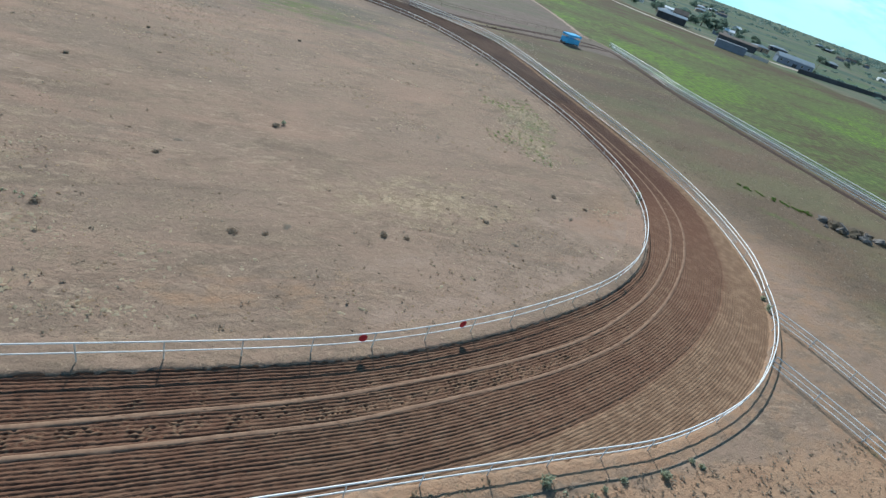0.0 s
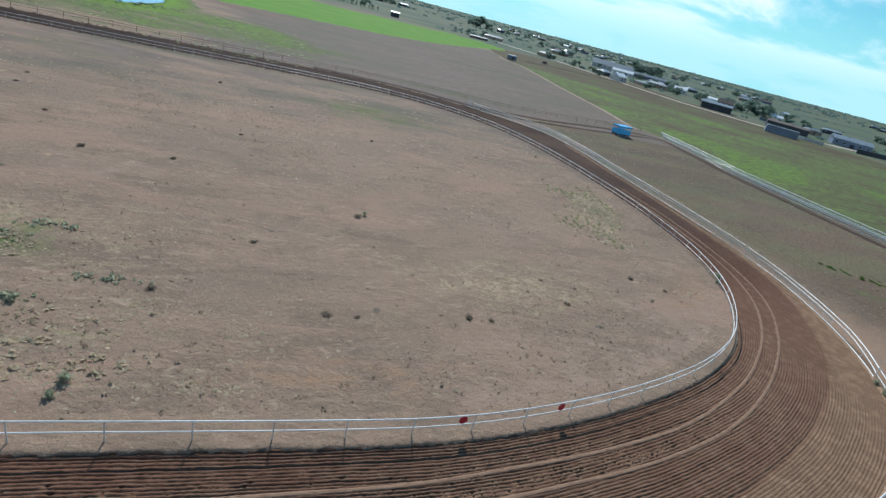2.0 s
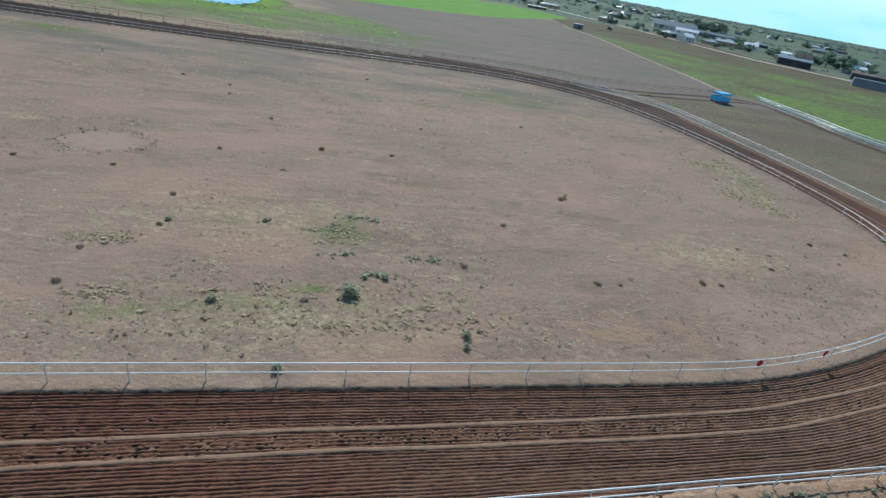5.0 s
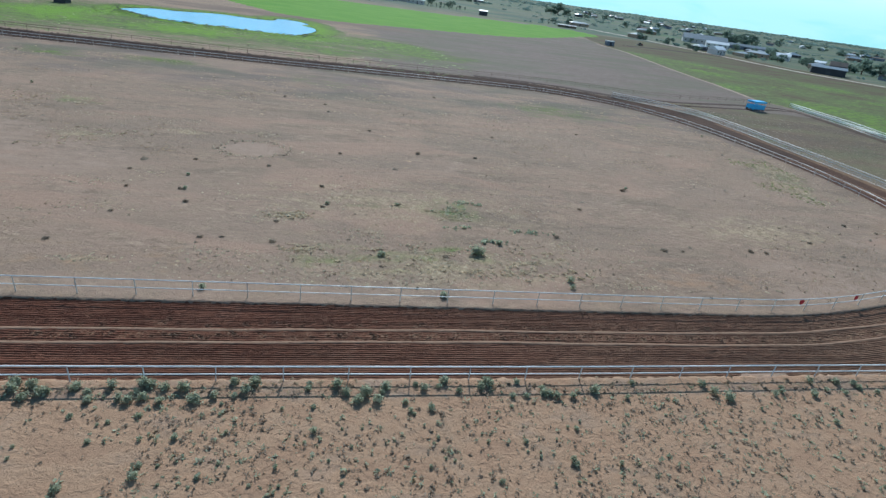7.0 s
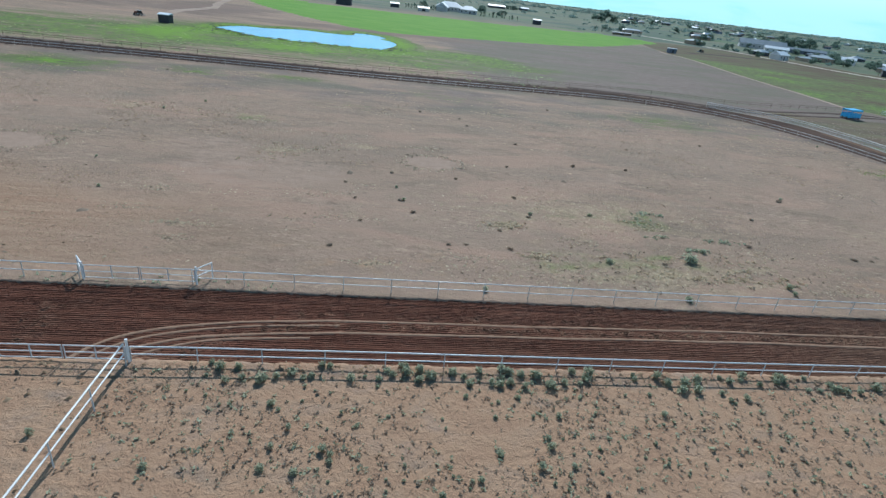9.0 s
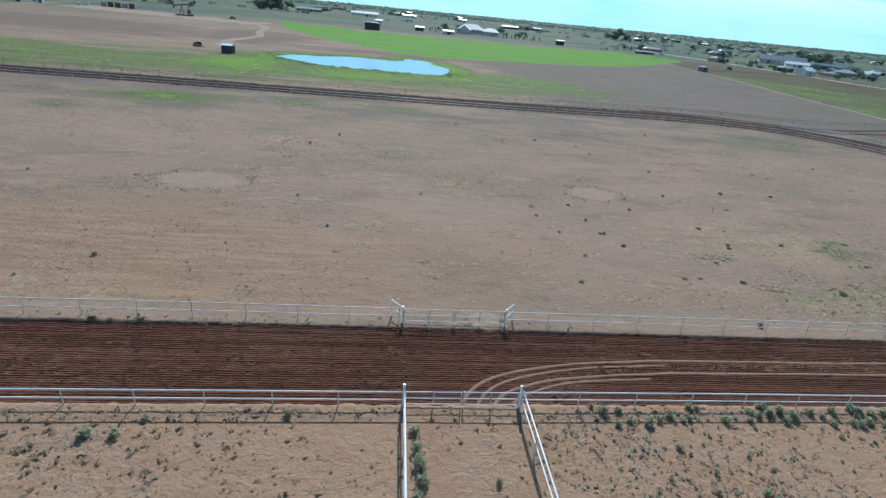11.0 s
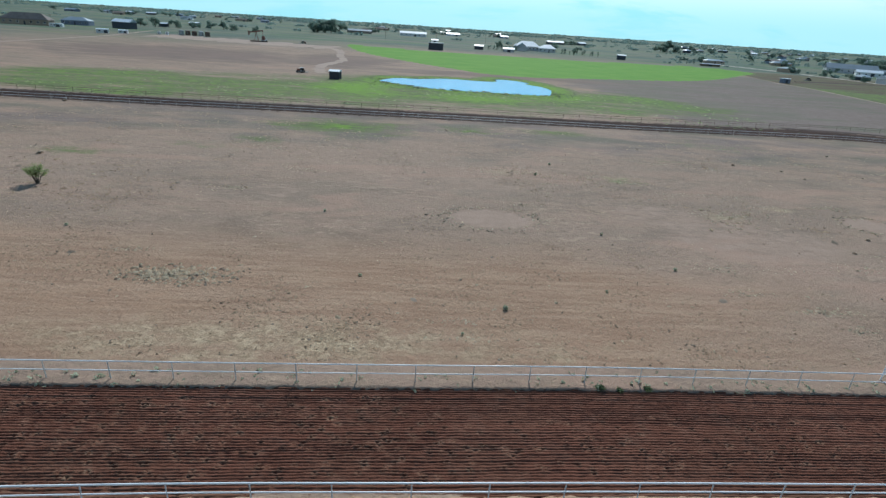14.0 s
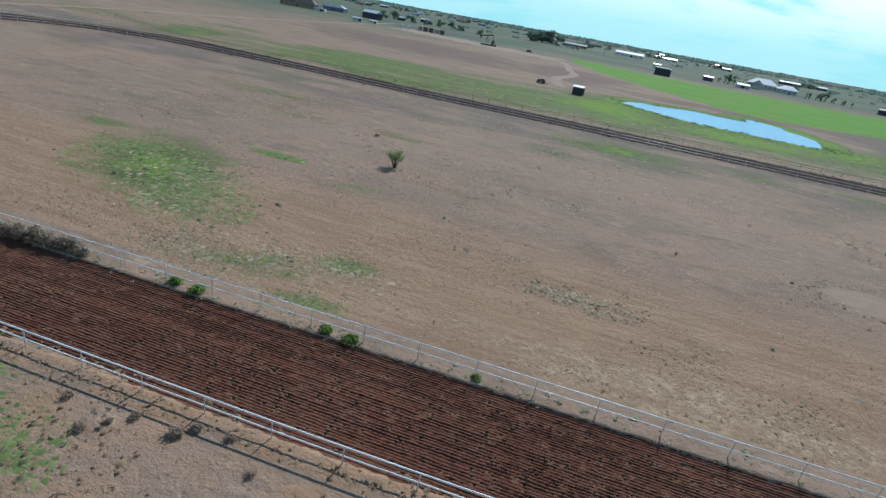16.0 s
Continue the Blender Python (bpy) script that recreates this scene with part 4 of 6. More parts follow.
for gate in ([(-72.72, 13.61), (-71.83, 15.1), (-70.15, 16.41), (-67.28, 17.43), (-63.02, 18.26), (-57.06, 18.75)], [(-70.34, 13.64), (-69.65, 14.53), (-67.67, 15.64), (-64.8, 16.51), (-59.04, 17)]):
    ribbon("tyre_track", spline(gate, 0.4), 0.36, -0.03, LANE, "pale packed tyre track curving in from the gate", "tyre track", 0.022)

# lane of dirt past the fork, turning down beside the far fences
ribbon("dirt_lane", spline([(44, 160), (55, 157.6), (66, 158), (82, 160.6), (96, 166), (110, 171), (124, 175), (134, 175), (136.5, 168), (133.5, 148), (130, 130), (128.8, 110), (128.6, 62), (129, 10), (129.5, -45)], 1.5), 3.0, 0.08, TRACK, "dark harrowed dirt lane leaving the back straight", "dirt lane", 0.05, shade_tone=0.92)
ribbon("dirt_lane", spline([(50, 155), (60, 153), (70, 152.2), (84, 155.5), (98, 159.5), (112, 164), (126, 169.5), (133.5, 170)], 1.0), 2.4, 0.08, TRACK, "narrow dark wheel track beside the forked lane", "dirt lane", 0.04, shade_tone=0.92)
ribbon("dirt_lane", spline([(8, 168.5), (22, 168), (36, 166), (46, 162), (54, 158.5)], 1.0), 4.6, 0.07, TRACK, "dark wedge of harrowed dirt where the lane forks off", "dirt lane", 0.04, shade_tone=0.92)


# ---- fences ----
def post_mesh(name, h, r, mat):
    g = Geo()
    g.tube([(0, 0, -0.25), (0, 0, h - 0.02), (0, 0, h)], r, 8)
    return g.mesh(name, mat, False)


SIDEPOST = post_mesh("post", 1.72, 0.045, GALV)
POST, TALLPOST, RUSTPOST = post_mesh("post", 1.15, 0.038, GALV), post_mesh("post", 1.36, 0.042, TANPOST), post_mesh("post", 1.45, 0.05, RUSTY)


def fence(name, line, label, heights=(1.15, 0.57), spacing=4.0, radius=0.05, rail=None, post=None, closed=False, group="", skip=None, start=None):
    rail, post = rail or WHITE, post or POST
    line = np.asarray(line, float)
    s = np.concatenate([[0], np.cumsum(np.linalg.norm(np.diff(line, axis=0), axis=1))])
    top = thing(name, line[0, 0], line[0, 1], 0, 0, label, "fence", group)
    o = np.array((line[0, 0], line[0, 1]))
    rng = np.random.default_rng(int(abs(line[0, 0] * 7 + line[0, 1] * 3)) + 2)
    for k, h in enumerate(heights):
        step = max(1, int(2.0 / max(0.2, s[-1] / len(line))))
        q = line[::step]
        if np.linalg.norm(q[-1] - line[-1]) > 0.05 and not closed:
            q = np.vstack([q, line[-1]])
        wob = 0.018 * np.cumsum(rng.normal(size=len(q))) / np.sqrt(np.arange(1, len(q) + 1)) if len(q) > 4 else np.zeros(len(q))
        part(("top_rail", "lower_rail", "bottom_rail")[k], Geo().tube([(x - o[0], y - o[1], h + lie(x, y) - lie(*o) + e - ((h - start[k]) * max(0.0, 1 - 2.0 * i / 9) if start else 0)) for i, ((x, y), e) in enumerate(zip(q, wob))], radius * (1 if k == 0 else 0.85), 8, closed), rail, top, smooth=True)
    n = max(1, int(round(s[-1] / spacing)))
    for i in range(n + (0 if closed else 1)):
        d = s[-1] * i / n
        x, y = np.interp(d, s, line[:, 0]), np.interp(d, s, line[:, 1])
        if skip and skip(x, y):
            continue
        p = part("post", post, None, top)
        p.matrix_basis = pose(x - o[0], y - o[1], lie(x, y) - lie(*o), rng.normal() * 0.8, rng.normal() * 0.8, rng.random() * 90)
    return top


def wire(top, line, lo, hi, gap=0.2, width=0.02):
    """Welded wire netting between two rails: uprights and level wires."""
    line = np.asarray(line, float)
    s = np.concatenate([[0], np.cumsum(np.linalg.norm(np.diff(line, axis=0), axis=1))])
    d = np.arange(0, s[-1], gap)
    x, y = np.interp(d, s, line[:, 0]) - top.matrix_basis.translation.x, np.interp(d, s, line[:, 1]) - top.matrix_basis.translation.y
    ux, uy = np.gradient(x), np.gradient(y)
    n = np.hypot(ux, uy)
    ux, uy = ux / n * width / 2, uy / n * width / 2
    m = len(d)
    fall = lie(np.interp(d, s, line[:, 0]), np.interp(d, s, line[:, 1])) - lie(line[0, 0], line[0, 1])
    low, high = lo + fall, hi + fall
    v = [np.stack([np.column_stack([x - ux, y - uy, low]), np.column_stack([x + ux, y + uy, low]), np.column_stack([x + ux, y + uy, high]), np.column_stack([x - ux, y - uy, high])], 1).reshape(-1, 3)]
    for z in np.arange(lo + 0.15, hi, 0.15):
        a, b = np.column_stack([x, y, fall + z - width / 2]), np.column_stack([x, y, fall + z + width / 2])
        v.append(np.stack([a[:-1], a[1:], b[1:], b[:-1]], 1).reshape(-1, 3))
    v = np.concatenate(v)
    me = bpy.data.meshes.new("wire_netting")
    grid_mesh(me, v, np.arange(len(v)).reshape(-1, 4), False)
    me.materials.append(GALV)
    part("wire_netting", me, None, top, "grey welded wire netting")


def stretch(line, x0, x1):
    q = line[(line[:, 0] > x0) & (line[:, 0] < x1) & (line[:, 1] < 60)]
    return q[np.argsort(q[:, 0])]


def loop_piece(line, start, end):
    """From the place nearest to start, along the loop, to the place nearest to end."""
    i = int(np.argmin(np.hypot(line[:, 0] - start[0], line[:, 1] - start[1])))
    j = int(np.argmin(np.hypot(line[:, 0] - end[0], line[:, 1] - end[1])))
    idx = [k % len(line) for k in range(i, j + 1 if j > i else j + len(line) + 1)]
    return line[idx]


WHITE_LABEL = "white two-rail pipe fence on grey steel posts along the track"
fence("inner_rail_fence", loop_piece(IN_LINE, (-68.8, 23.8), (-77.3, 23.8)), "white two-rail pipe fence round the inside of the track", (1.35, 0.65), radius=0.044, post=TALLPOST, group="track fences")
fence("outer_rail_fence", loop_piece(OUT_LINE, (-69.6, 13.75), (58.6, 31.6)), "white two-rail pipe fence round the outside of the bend", group="track fences")
wire(fence("outer_rail_fence", loop_piece(OUT_LINE, (58.6, 31.6), (51, 153.8)), "white three-rail pipe fence with wire netting round the bend", (1.58, 1.14, 0.2), radius=0.06, post=TALLPOST, group="track fences", start=(1.15, 0.57, 0.1)), loop_piece(OUT_LINE, (64, 41.2), (51, 153.8)), 0.2, 1.14)
fence("outer_rail_fence", loop_piece(OUT_LINE, (-301, 147), (-77.4, 13.62)), WHITE_LABEL, group="track fences")
fence("pipe_fence", spline([(136, 185), (110, 178), (84, 170), (64, 167.5), (45, 172), (22, 171.5), (-25, 165.5), (-65, 161.6), (-100, 160.8), (-144, 159.2), (-182, 158.2), (-210, 158.8), (-240, 159), (-266, 158), (-296, 163), (-325, 172)], 2.0), "rusty brown pipe fence behind the back straight", (1.4, 0.8), 5.2, 0.035, RUSTY, RUSTPOST)
fence("lane_fence", spline([(145.5, 185), (140.4, 148), (136.4, 128), (136, 75), (136.6, 10), (137, -45)], 2.0), "white three-rail pipe fence beside the far dirt lane", (1.5, 1.0, 0.45), radius=0.1, group="lane fences")
fence("lane_fence", spline([(140.3, 177), (135.4, 147), (131.4, 127), (131, 75), (131.6, 10), (132, -45)], 2.0), "white three-rail pipe fence beside the far dirt lane", (1.5, 1.0, 0.45), radius=0.1, group="lane fences")
fence("side_fence", spline([(55, 27.4), (55.9, 23), (56.4, 16.2), (57, 8), (58, -2.3)], 1.0), "white three-rail pipe fence running off from the bend", (1.15, 0.66, 0.22), radius=0.055, group="side fences")
fence("side_fence", spline([(47.3, 21.2), (48.2, 17.4), (49.2, 12), (50, 3), (51, -7.7)], 1.0), "white three-rail pipe fence running off from the bend", (1.15, 0.66, 0.22), radius=0.055, group="side fences")
fence("side_fence", [(-77.5 - 0.022 * (13.2 - y), y) for y in np.arange(13.2, -31, -1.1)], "white two-rail pipe fence leading to the gate", (1.72, 0.98), radius=0.055, post=SIDEPOST, group="side fences")
fence("side_fence", [(-69.9 - 0.022 * (13.2 - y), y) for y in np.arange(13.2, -31, -1.1)], "white two-rail pipe fence leading to the gate", (1.72, 0.98), radius=0.055, post=SIDEPOST, group="side fences")


def gate(x0, x1, y, label, heights=(1.15, 0.66, 0.2), tall=1.36):
    g = thing("gate", x0, y, 0, 0, label, "gate", "track gates")
    w = x1 - x0
    for a, b in ((0.12, w / 2 - 0.08), (w / 2 + 0.08, w - 0.12)):
        leafm = part("gate_leaf", Geo().tube([(a, 0, heights[0]), (b, 0, heights[0])], 0.04, 8).tube([(a, 0, heights[2]), (b, 0, heights[2])], 0.035, 8), WHITE, g)
        part("gate_bar", Geo().tube([(a, 0, heights[1]), (b, 0, heights[1])], 0.035, 8), WHITE, leafm)
        for q in (a, (a + b) / 2, b):
            part("upright", Geo().tube([(q, 0, heights[2] - 0.05), (q, 0, heights[0] + 0.02)], 0.04, 8), GALV, leafm)
    for q in (0, w):
        part("gate_post", Geo().tube([(q, 0, -0.3), (q, 0, tall - 0.02), (q, 0, tall)], 0.085, 10), WHITE, g)
    return g


gate(-77.5, -69.9, 13.65, "closed white steel double gate in the outer fence", (1.15, 0.66, 0.2), 1.74)
gate(-77.3, -68.8, 23.8, "closed white steel double gate in the inner fence", (1.33, 0.78, 0.25), 1.58)
for x, dx in ((-77.3, -0.85), (-68.8, 0.9)):
    wing = thing("fence_wing", x, 23.85, 0, 0, "short white two-rail wing beside the inner gate", "fence", "gate wings")
    part("top_rail", Geo().tube([(0, 0, 1.4), (dx, 1.1, 1.45)], 0.055, 8), WHITE, wing)
    part("lower_rail", Geo().tube([(0, 0, 0.74), (dx, 1.1, 0.78)], 0.05, 8), WHITE, wing)
    part("post", Geo().tube([(dx, 1.1, -0.2), (dx, 1.1, 1.5)], 0.06, 8), WHITE, wing)


# ---- shrubs and trees ----
def shrub_mesh(seed, r, h, n, leafsize, mat, name="shrub"):
    rng = np.random.default_rng(seed)
    g = Geo()
    lumps = 4 + int(4 * rng.random())
    for k in range(lumps):
        a, q = rng.random() * 6.3, r * 0.3 * rng.random()
        s = r * (0.38 + 0.32 * rng.random())
        if k == 0:
            q, s = 0.0, r * 0.62
        g.leaves(max(4, n // lumps), (q * math.cos(a), q * math.sin(a), h * (0.25 + 0.45 * rng.random())), (s, s, h * 0.42), leafsize, rng, 0.3)
    return g.mesh(name, mat)


SAGES = [shrub_mesh(20 + k, 0.46, 0.5, 170, 0.075, SAGE, "sagebrush") for k in range(6)]
RAILWEEDS = [shrub_mesh(50 + k, 0.62, 0.5, 300, 0.085, RAILWEED, "green_weed") for k in range(3)]
WEEDS = [shrub_mesh(40 + k, 0.5, 0.6, 170, 0.09, WEED, "green_weed") for k in range(3)]
DEADS = [shrub_mesh(60 + k, 0.5, 0.5, 360, 0.06, DRYBUSH, "dead_bush") for k in range(4)]


def stem_mesh():
    """Six stems that branch from one root."""
    g = Geo()
    g.v.append((0, 0, -0.05))
    for k in range(6):
        a, n = k * 1.05, len(g.v)
        for r, z, w in ((0.06, 0.1, 0.014), (0.24, 0.3, 0.007)):
            for q in (0, 2.1, 4.2):
                g.v.append((r * math.cos(a) - w * math.cos(q) * math.sin(a), r * math.sin(a) + w * math.cos(q) * math.cos(a), z + w * math.sin(q)))
        for i in range(3):
            j = (i + 1) % 3
            g.f += [(0, n + i, n + j), (n + i, n + 3 + i, n + 3 + j, n + j)]
        g.f.append((n + 3, n + 4, n + 5))
    return g.mesh("stem", BARK)


STEMS = stem_mesh()


def plant(name, meshes, k, x, y, size, label, category, group="", squash=1.0):
    ob = new(name, meshes[k % len(meshes)])
    ob.matrix_basis = pose(x, y, lie(x, y) - 0.02, 0, 0, (k * 97) % 360) @ Matrix.Diagonal((size * (1.25 - 0.25 * squash), size * (1.25 - 0.25 * squash) * (0.8 + 0.1 * (k % 5)), size * squash, 1))
    part("stem", STEMS, None, ob)
    return tagged(ob, label, category, group)


# infield brush, south side
DARK = "dark dry tumbleweed bush on the bare infield"
for k, (x, y, s) in enumerate([(-23.88, 32.59, 1.2), (-40.53, 34.1, 1.3), (-47.03, 34.37, 1.1), (-45.13, 34.58, 0.9), (-40.73, 39.05, 1.0), (-36.21, 43.65, 1.2), (-27.35, 45.95, 1.0),
                               (-3.2, 48.27, 1.1), (2.53, 36.79, 1.4), (4.99, 36.7, 0.9), (14.9, 37.8, 1.6), (16.97, 37.51, 1.1), (26.69, 41.49, 1.2), (39.51, 48.97, 1.3), (25.89, 46.2, 0.8), (-9.89, 38.83, 1.3), (-59.09, 32.57, 1.2), (42.78, 46.53, 1.0)]):
    plant("dead_bush", DEADS, k, x, y, s * 0.85, DARK, "bush", "infield brush", 0.42)
for k, (x, y, s) in enumerate([(-20.45, 33.61, 2.9), (-17.41, 36.15, 1.5), (-30.21, 32.35, 1.5), (-35.7, 44.7, 1.0), (-27.7, 45.7, 0.9)]):
    plant("sagebrush", SAGES, k, x, y, s, "large grey-olive bush on the dry infield", "bush", "infield bushes", 0.7)
# infield brush, further in
for k, (x, y, s) in enumerate([(-51.84, 46.51, 1.1), (-52.65, 57.27, 1.2), (-50.33, 42.85, 1.1), (-36.6, 50.39, 1.2), (-34.52, 64.94, 1.2), (-22.44, 68.37, 1.7), (-13.08, 68.45, 1.3), (-29.75, 80.24, 1.2), (7.57, 57.55, 1.6), (-57.24, 46.37, 1.0), (-56.32, 39.36, 0.9),
                               (-12.68, 119.15, 1.4), (-37.86, 98.53, 1.2), (-46.03, 102.56, 1.3), (-6.49, 83.54, 1.1), (14.24, 92.93, 1.3), (-58.75, 51.98, 1.0), (-43.62, 56.81, 1.1), (-174.9, 82.73, 1.8), (-204.5, 140.3, 2.6), (-249, 140.6, 2.0)]):
    plant("dead_bush", DEADS, k + 1, x, y, s * 0.8, DARK, "bush", "infield brush", 0.55)
for k, (x, y, s) in enumerate([(-85.35, 44.47, 1.0), (-90.17, 54.83, 0.9), (-105.54, 34.25, 1.3), (-92.42, 84.66, 1.2), (-87.91, 93.45, 1.1), (-52.14, 51.31, 1.1), (-51.34, 46.61, 1.1), (-186, 37.39, 1.2), (51.96, 104.48, 1.2), (8.41, 58.29, 1.2), (-109.75, 29.67, 0.7), (-118.88, 40.07, 0.9), (-125.3, 59.34, 0.9), (-94.95, 38.45, 0.7), (-152.2, 50.48, 0.8)]):
    plant("sagebrush", SAGES, k, x, y, s * 0.8, "small grey-green shrub on the dry infield", "bush", "infield shrubs")
# growth along the rails
for k, (x, y, s) in enumerate([(-164.6, 22.2, 1.5), (-162.5, 21.9, 1.5), (-152.2, 22.35, 1.3), (-150.2, 22.1, 1.5), (-141.3, 22.59, 0.8)]):
    plant("green_weed", RAILWEEDS, k, x, y, s * 1.1, "bright green weed clump under the inner rail", "bush", "rail weeds", 0.65)
for k, (x, y, s) in enumerate([(-100.6, 23, 1.1), (-99.2, 22.9, 0.8), (-97.2, 23, 0.9), (-69, 24.4, 0.7), (-107, 11.8, 0.8)]):
    plant("green_weed", WEEDS, k, x, y, s, "low dark weed clump beside the rail", "bush", "low rail weeds", 0.45)
for k, (x, y, s) in enumerate([(-25.3, 24.87, 1.4), (-44.73, 25.06, 1.0), (-12.27, 28.44, 1.2), (-95.27, 10.98, 1.5), (-93.69, 10.9, 1.2), (-84.6, 12.69, 1.0), (-92.61, 12.19, 0.8), (-12.58, 27.13, 0.9), (55.96, 28.76, 1.5), (57.37, 30.49, 1.2), (55.83, 52.25, 1.6), (54.08, 50.34, 1.0), (-76.9, 11.3, 1.2), (-76.8, 9.8, 1.5), (-76.7, 8.6, 1.7), (-76.7, 7.4, 1.6), (-76.9, 6.4, 1.1), (-64.2, 13.2, 1.3), (-63.1, 13.3, 1.1), (-51.3, 13.4, 1.3), (-47.2, 13.5, 1.1), (-43.1, 13.3, 1.4), (-39.6, 13, 1.2), (-72.4, 7.4, 0.9)]):
    plant("sagebrush", SAGES, k + 2, x, y, s, "grey-green shrub growing along the white fence", "bush", "fence shrubs")
for k in range(9):
    plant("dead_bush", DEADS, k, -179.7 + 0.85 * k, 21.2 + 0.1 * k + 0.3 * math.sin(k * 2.2), 2.5 - 0.3 * (k % 3), "dark tumbleweed piled against the inner rail", "tumbleweed", "tumbleweed pile")
for k, (x, y, s) in enumerate([(-154.1, 10.2, 1.5), (-156.6, 10.2, 1.0), (-153.4, 10.9, 1.1), (-151.5, 11.1, 0.9), (-160.6, 9.9, 1.0), (-158.2, 8.4, 1.2), (-157.4, 9.4, 0.8), (-149.3, 9.6, 0.8)]):
    plant("dead_bush", DEADS, k, x, y, s, "brown dead bush on the sand beyond the outer fence", "bush", "outer brush", 0.6)
rng = np.random.default_rng(11)

# sagebrush on the sandy ground south of the track
spots = []
while len(spots) < 340:
    x, y = rng.uniform(-66, 34), (13.9 - 1.9 * rng.random() if len(spots) % 4 == 0 else 13.2 - 17.5 * rng.random() ** 1.2)
    dense = 0.35 + 0.65 * (rng.random() < 0.5 + 0.5 * math.sin(x * 0.21) * math.sin(y * 0.5 + x * 0.1))
    if (x > -18 and rng.random() < 0.62) or rng.random() > dense or (x > -69.5 and x < -67.9):
        continue
    spots.append((x, y))
for k, (x, y) in enumerate(spots):
    plant("sagebrush", SAGES, k, x, y, (0.75 + 0.75 * rng.random() ** 2 if k % 4 == 0 and y > 11.5 else 0.36 + 0.62 * rng.random() ** 2.5), "small grey-green sagebrush on sandy soil", "bush", "sagebrush field")


def scatter(name, count, place, size, mat, label, seed, high=0.35):
    """Countless small low tufts as one mesh: each a ragged lump of a few faces."""
    rng = np.random.default_rng(seed)
    p = place(rng, count)
    n = len(p)
    sz = size * (0.5 + rng.random(n) ** 2 * 1.4)
    k = 5
    ring = []
    a0 = rng.random(n) * 6.3
    long = 0.7 + 0.9 * rng.random(n)
    for i in range(k):
        a = i * 2 * math.pi / k + rng.normal(size=n) * 0.25
        r = sz * (0.55 + 0.6 * rng.random(n))
        ex, ey = np.cos(a) * r * long, np.sin(a) * r / long
        ring.append(np.column_stack([p[:, 0] + ex * np.cos(a0) - ey * np.sin(a0), p[:, 1] + ex * np.sin(a0) + ey * np.cos(a0), np.full(n, -0.03)]))
    top = np.column_stack([p[:, 0] + rng.normal(size=n) * sz * 0.25, p[:, 1] + rng.normal(size=n) * sz * 0.25, sz * high * (0.6 + 0.8 * rng.random(n))])
    v = np.stack(ring + [top], 1).reshape(-1, 3)
    v[:, 2] += lie(v[:, 0], v[:, 1])
    base = (np.arange(n) * (k + 1))[:, None]
    f = np.concatenate([base + np.array([[i, (i + 1) % k, k]]) for i in range(k)], 0)
    me = bpy.data.meshes.new(name)
    me.vertices.add(len(v))
    me.vertices.foreach_set("co", v.astype(np.float32).ravel())
    me.loops.add(len(f) * 3)
    me.loops.foreach_set("vertex_index", f.astype(np.int32).ravel())
    me.polygons.add(len(f))
    me.polygons.foreach_set("loop_start", np.arange(0, len(f) * 3, 3, dtype=np.int32))
    me.polygons.foreach_set("loop_total", np.full(len(f), 3, dtype=np.int32))
    me.update(calc_edges=True)
    me.materials.append(mat)
    return tagged(new(name, me), label, "grass", kind="stuff")


def sprigs(name, count, place, size, mat, label, seed, blades=7, low=1.0):
    """Countless small leafy sprigs as one mesh: a few leaf blades each."""
    rng = np.random.default_rng(seed)
    p = place(rng, count)
    n = len(p)
    sz = (size * (0.5 + rng.random(n) ** 2 * 1.5))[:, None, None]
    d = rng.normal(size=(n, blades, 3))
    d[:, :, 2] = np.abs(d[:, :, 2]) * 0.8 + 0.1
    d /= np.linalg.norm(d, axis=2)[:, :, None]
    c = np.concatenate([p, np.full((n, 1), 0.0)], 1)[:, None, :] + d * sz * (0.35 + 0.65 * rng.random((n, blades, 1)))
    e1 = d * sz * 0.3 + rng.normal(size=d.shape) * sz * 0.16
    e2 = rng.normal(size=d.shape) * sz * 0.3
    v = np.stack([c - e1, c + e2, c + e1, c - e2], 2).reshape(-1, 3)
    v[:, 2] = np.maximum(v[:, 2] * low, -0.02) + (0.03 if low < 1 else 0) + lie(v[:, 0], v[:, 1])
    me = bpy.data.meshes.new(name)
    grid_mesh(me, v, np.arange(len(v)).reshape(-1, 4), False)
    me.materials.append(mat)
    return tagged(new(name, me), label, "weeds", kind="stuff")


IN_POLY = IN_LINE[::4] + (np.array((-97, 80)) - IN_LINE[::4]) * 0.012


def infield(lo, hi, x0=-215, x1=56, power=1.6, patchy=0.05):
    def place(rng, n):
        x, y = rng.uniform(x0, x1, n * 2), lo + (hi - lo) * rng.random(n * 2) ** power
        keep = inside(x, y, IN_POLY) & (blur_noise(x, y, 0.16, 21) + blur_noise(x, y, 0.05, 22) * 0.8 + rng.normal(size=n * 2) * 0.35 > patchy)
        for cx, cy, rx, ry in ((-103.5, 59.4, 6.2, 4.2), (-46.7, 63.9, 4.3, 3.4), (-74, 64.4, 7, 4)):
            keep &= ((x - cx) / rx) ** 2 + ((y - cy) / ry) ** 2 > 1
        return np.column_stack([x, y])[keep][:n]
    return place


def patches(spots_, spread):
    def place(rng, n):
        k = rng.integers(0, len(spots_), n)
        c = np.array([q[:2] for q in spots_])[k]
        r = np.array([q[2:4] for q in spots_])[k]
        g = rng.normal(size=(n, 2))
        return (c + g * r * spread)[np.hypot(g[:, 0], g[:, 1]) < 2.1]
    return place


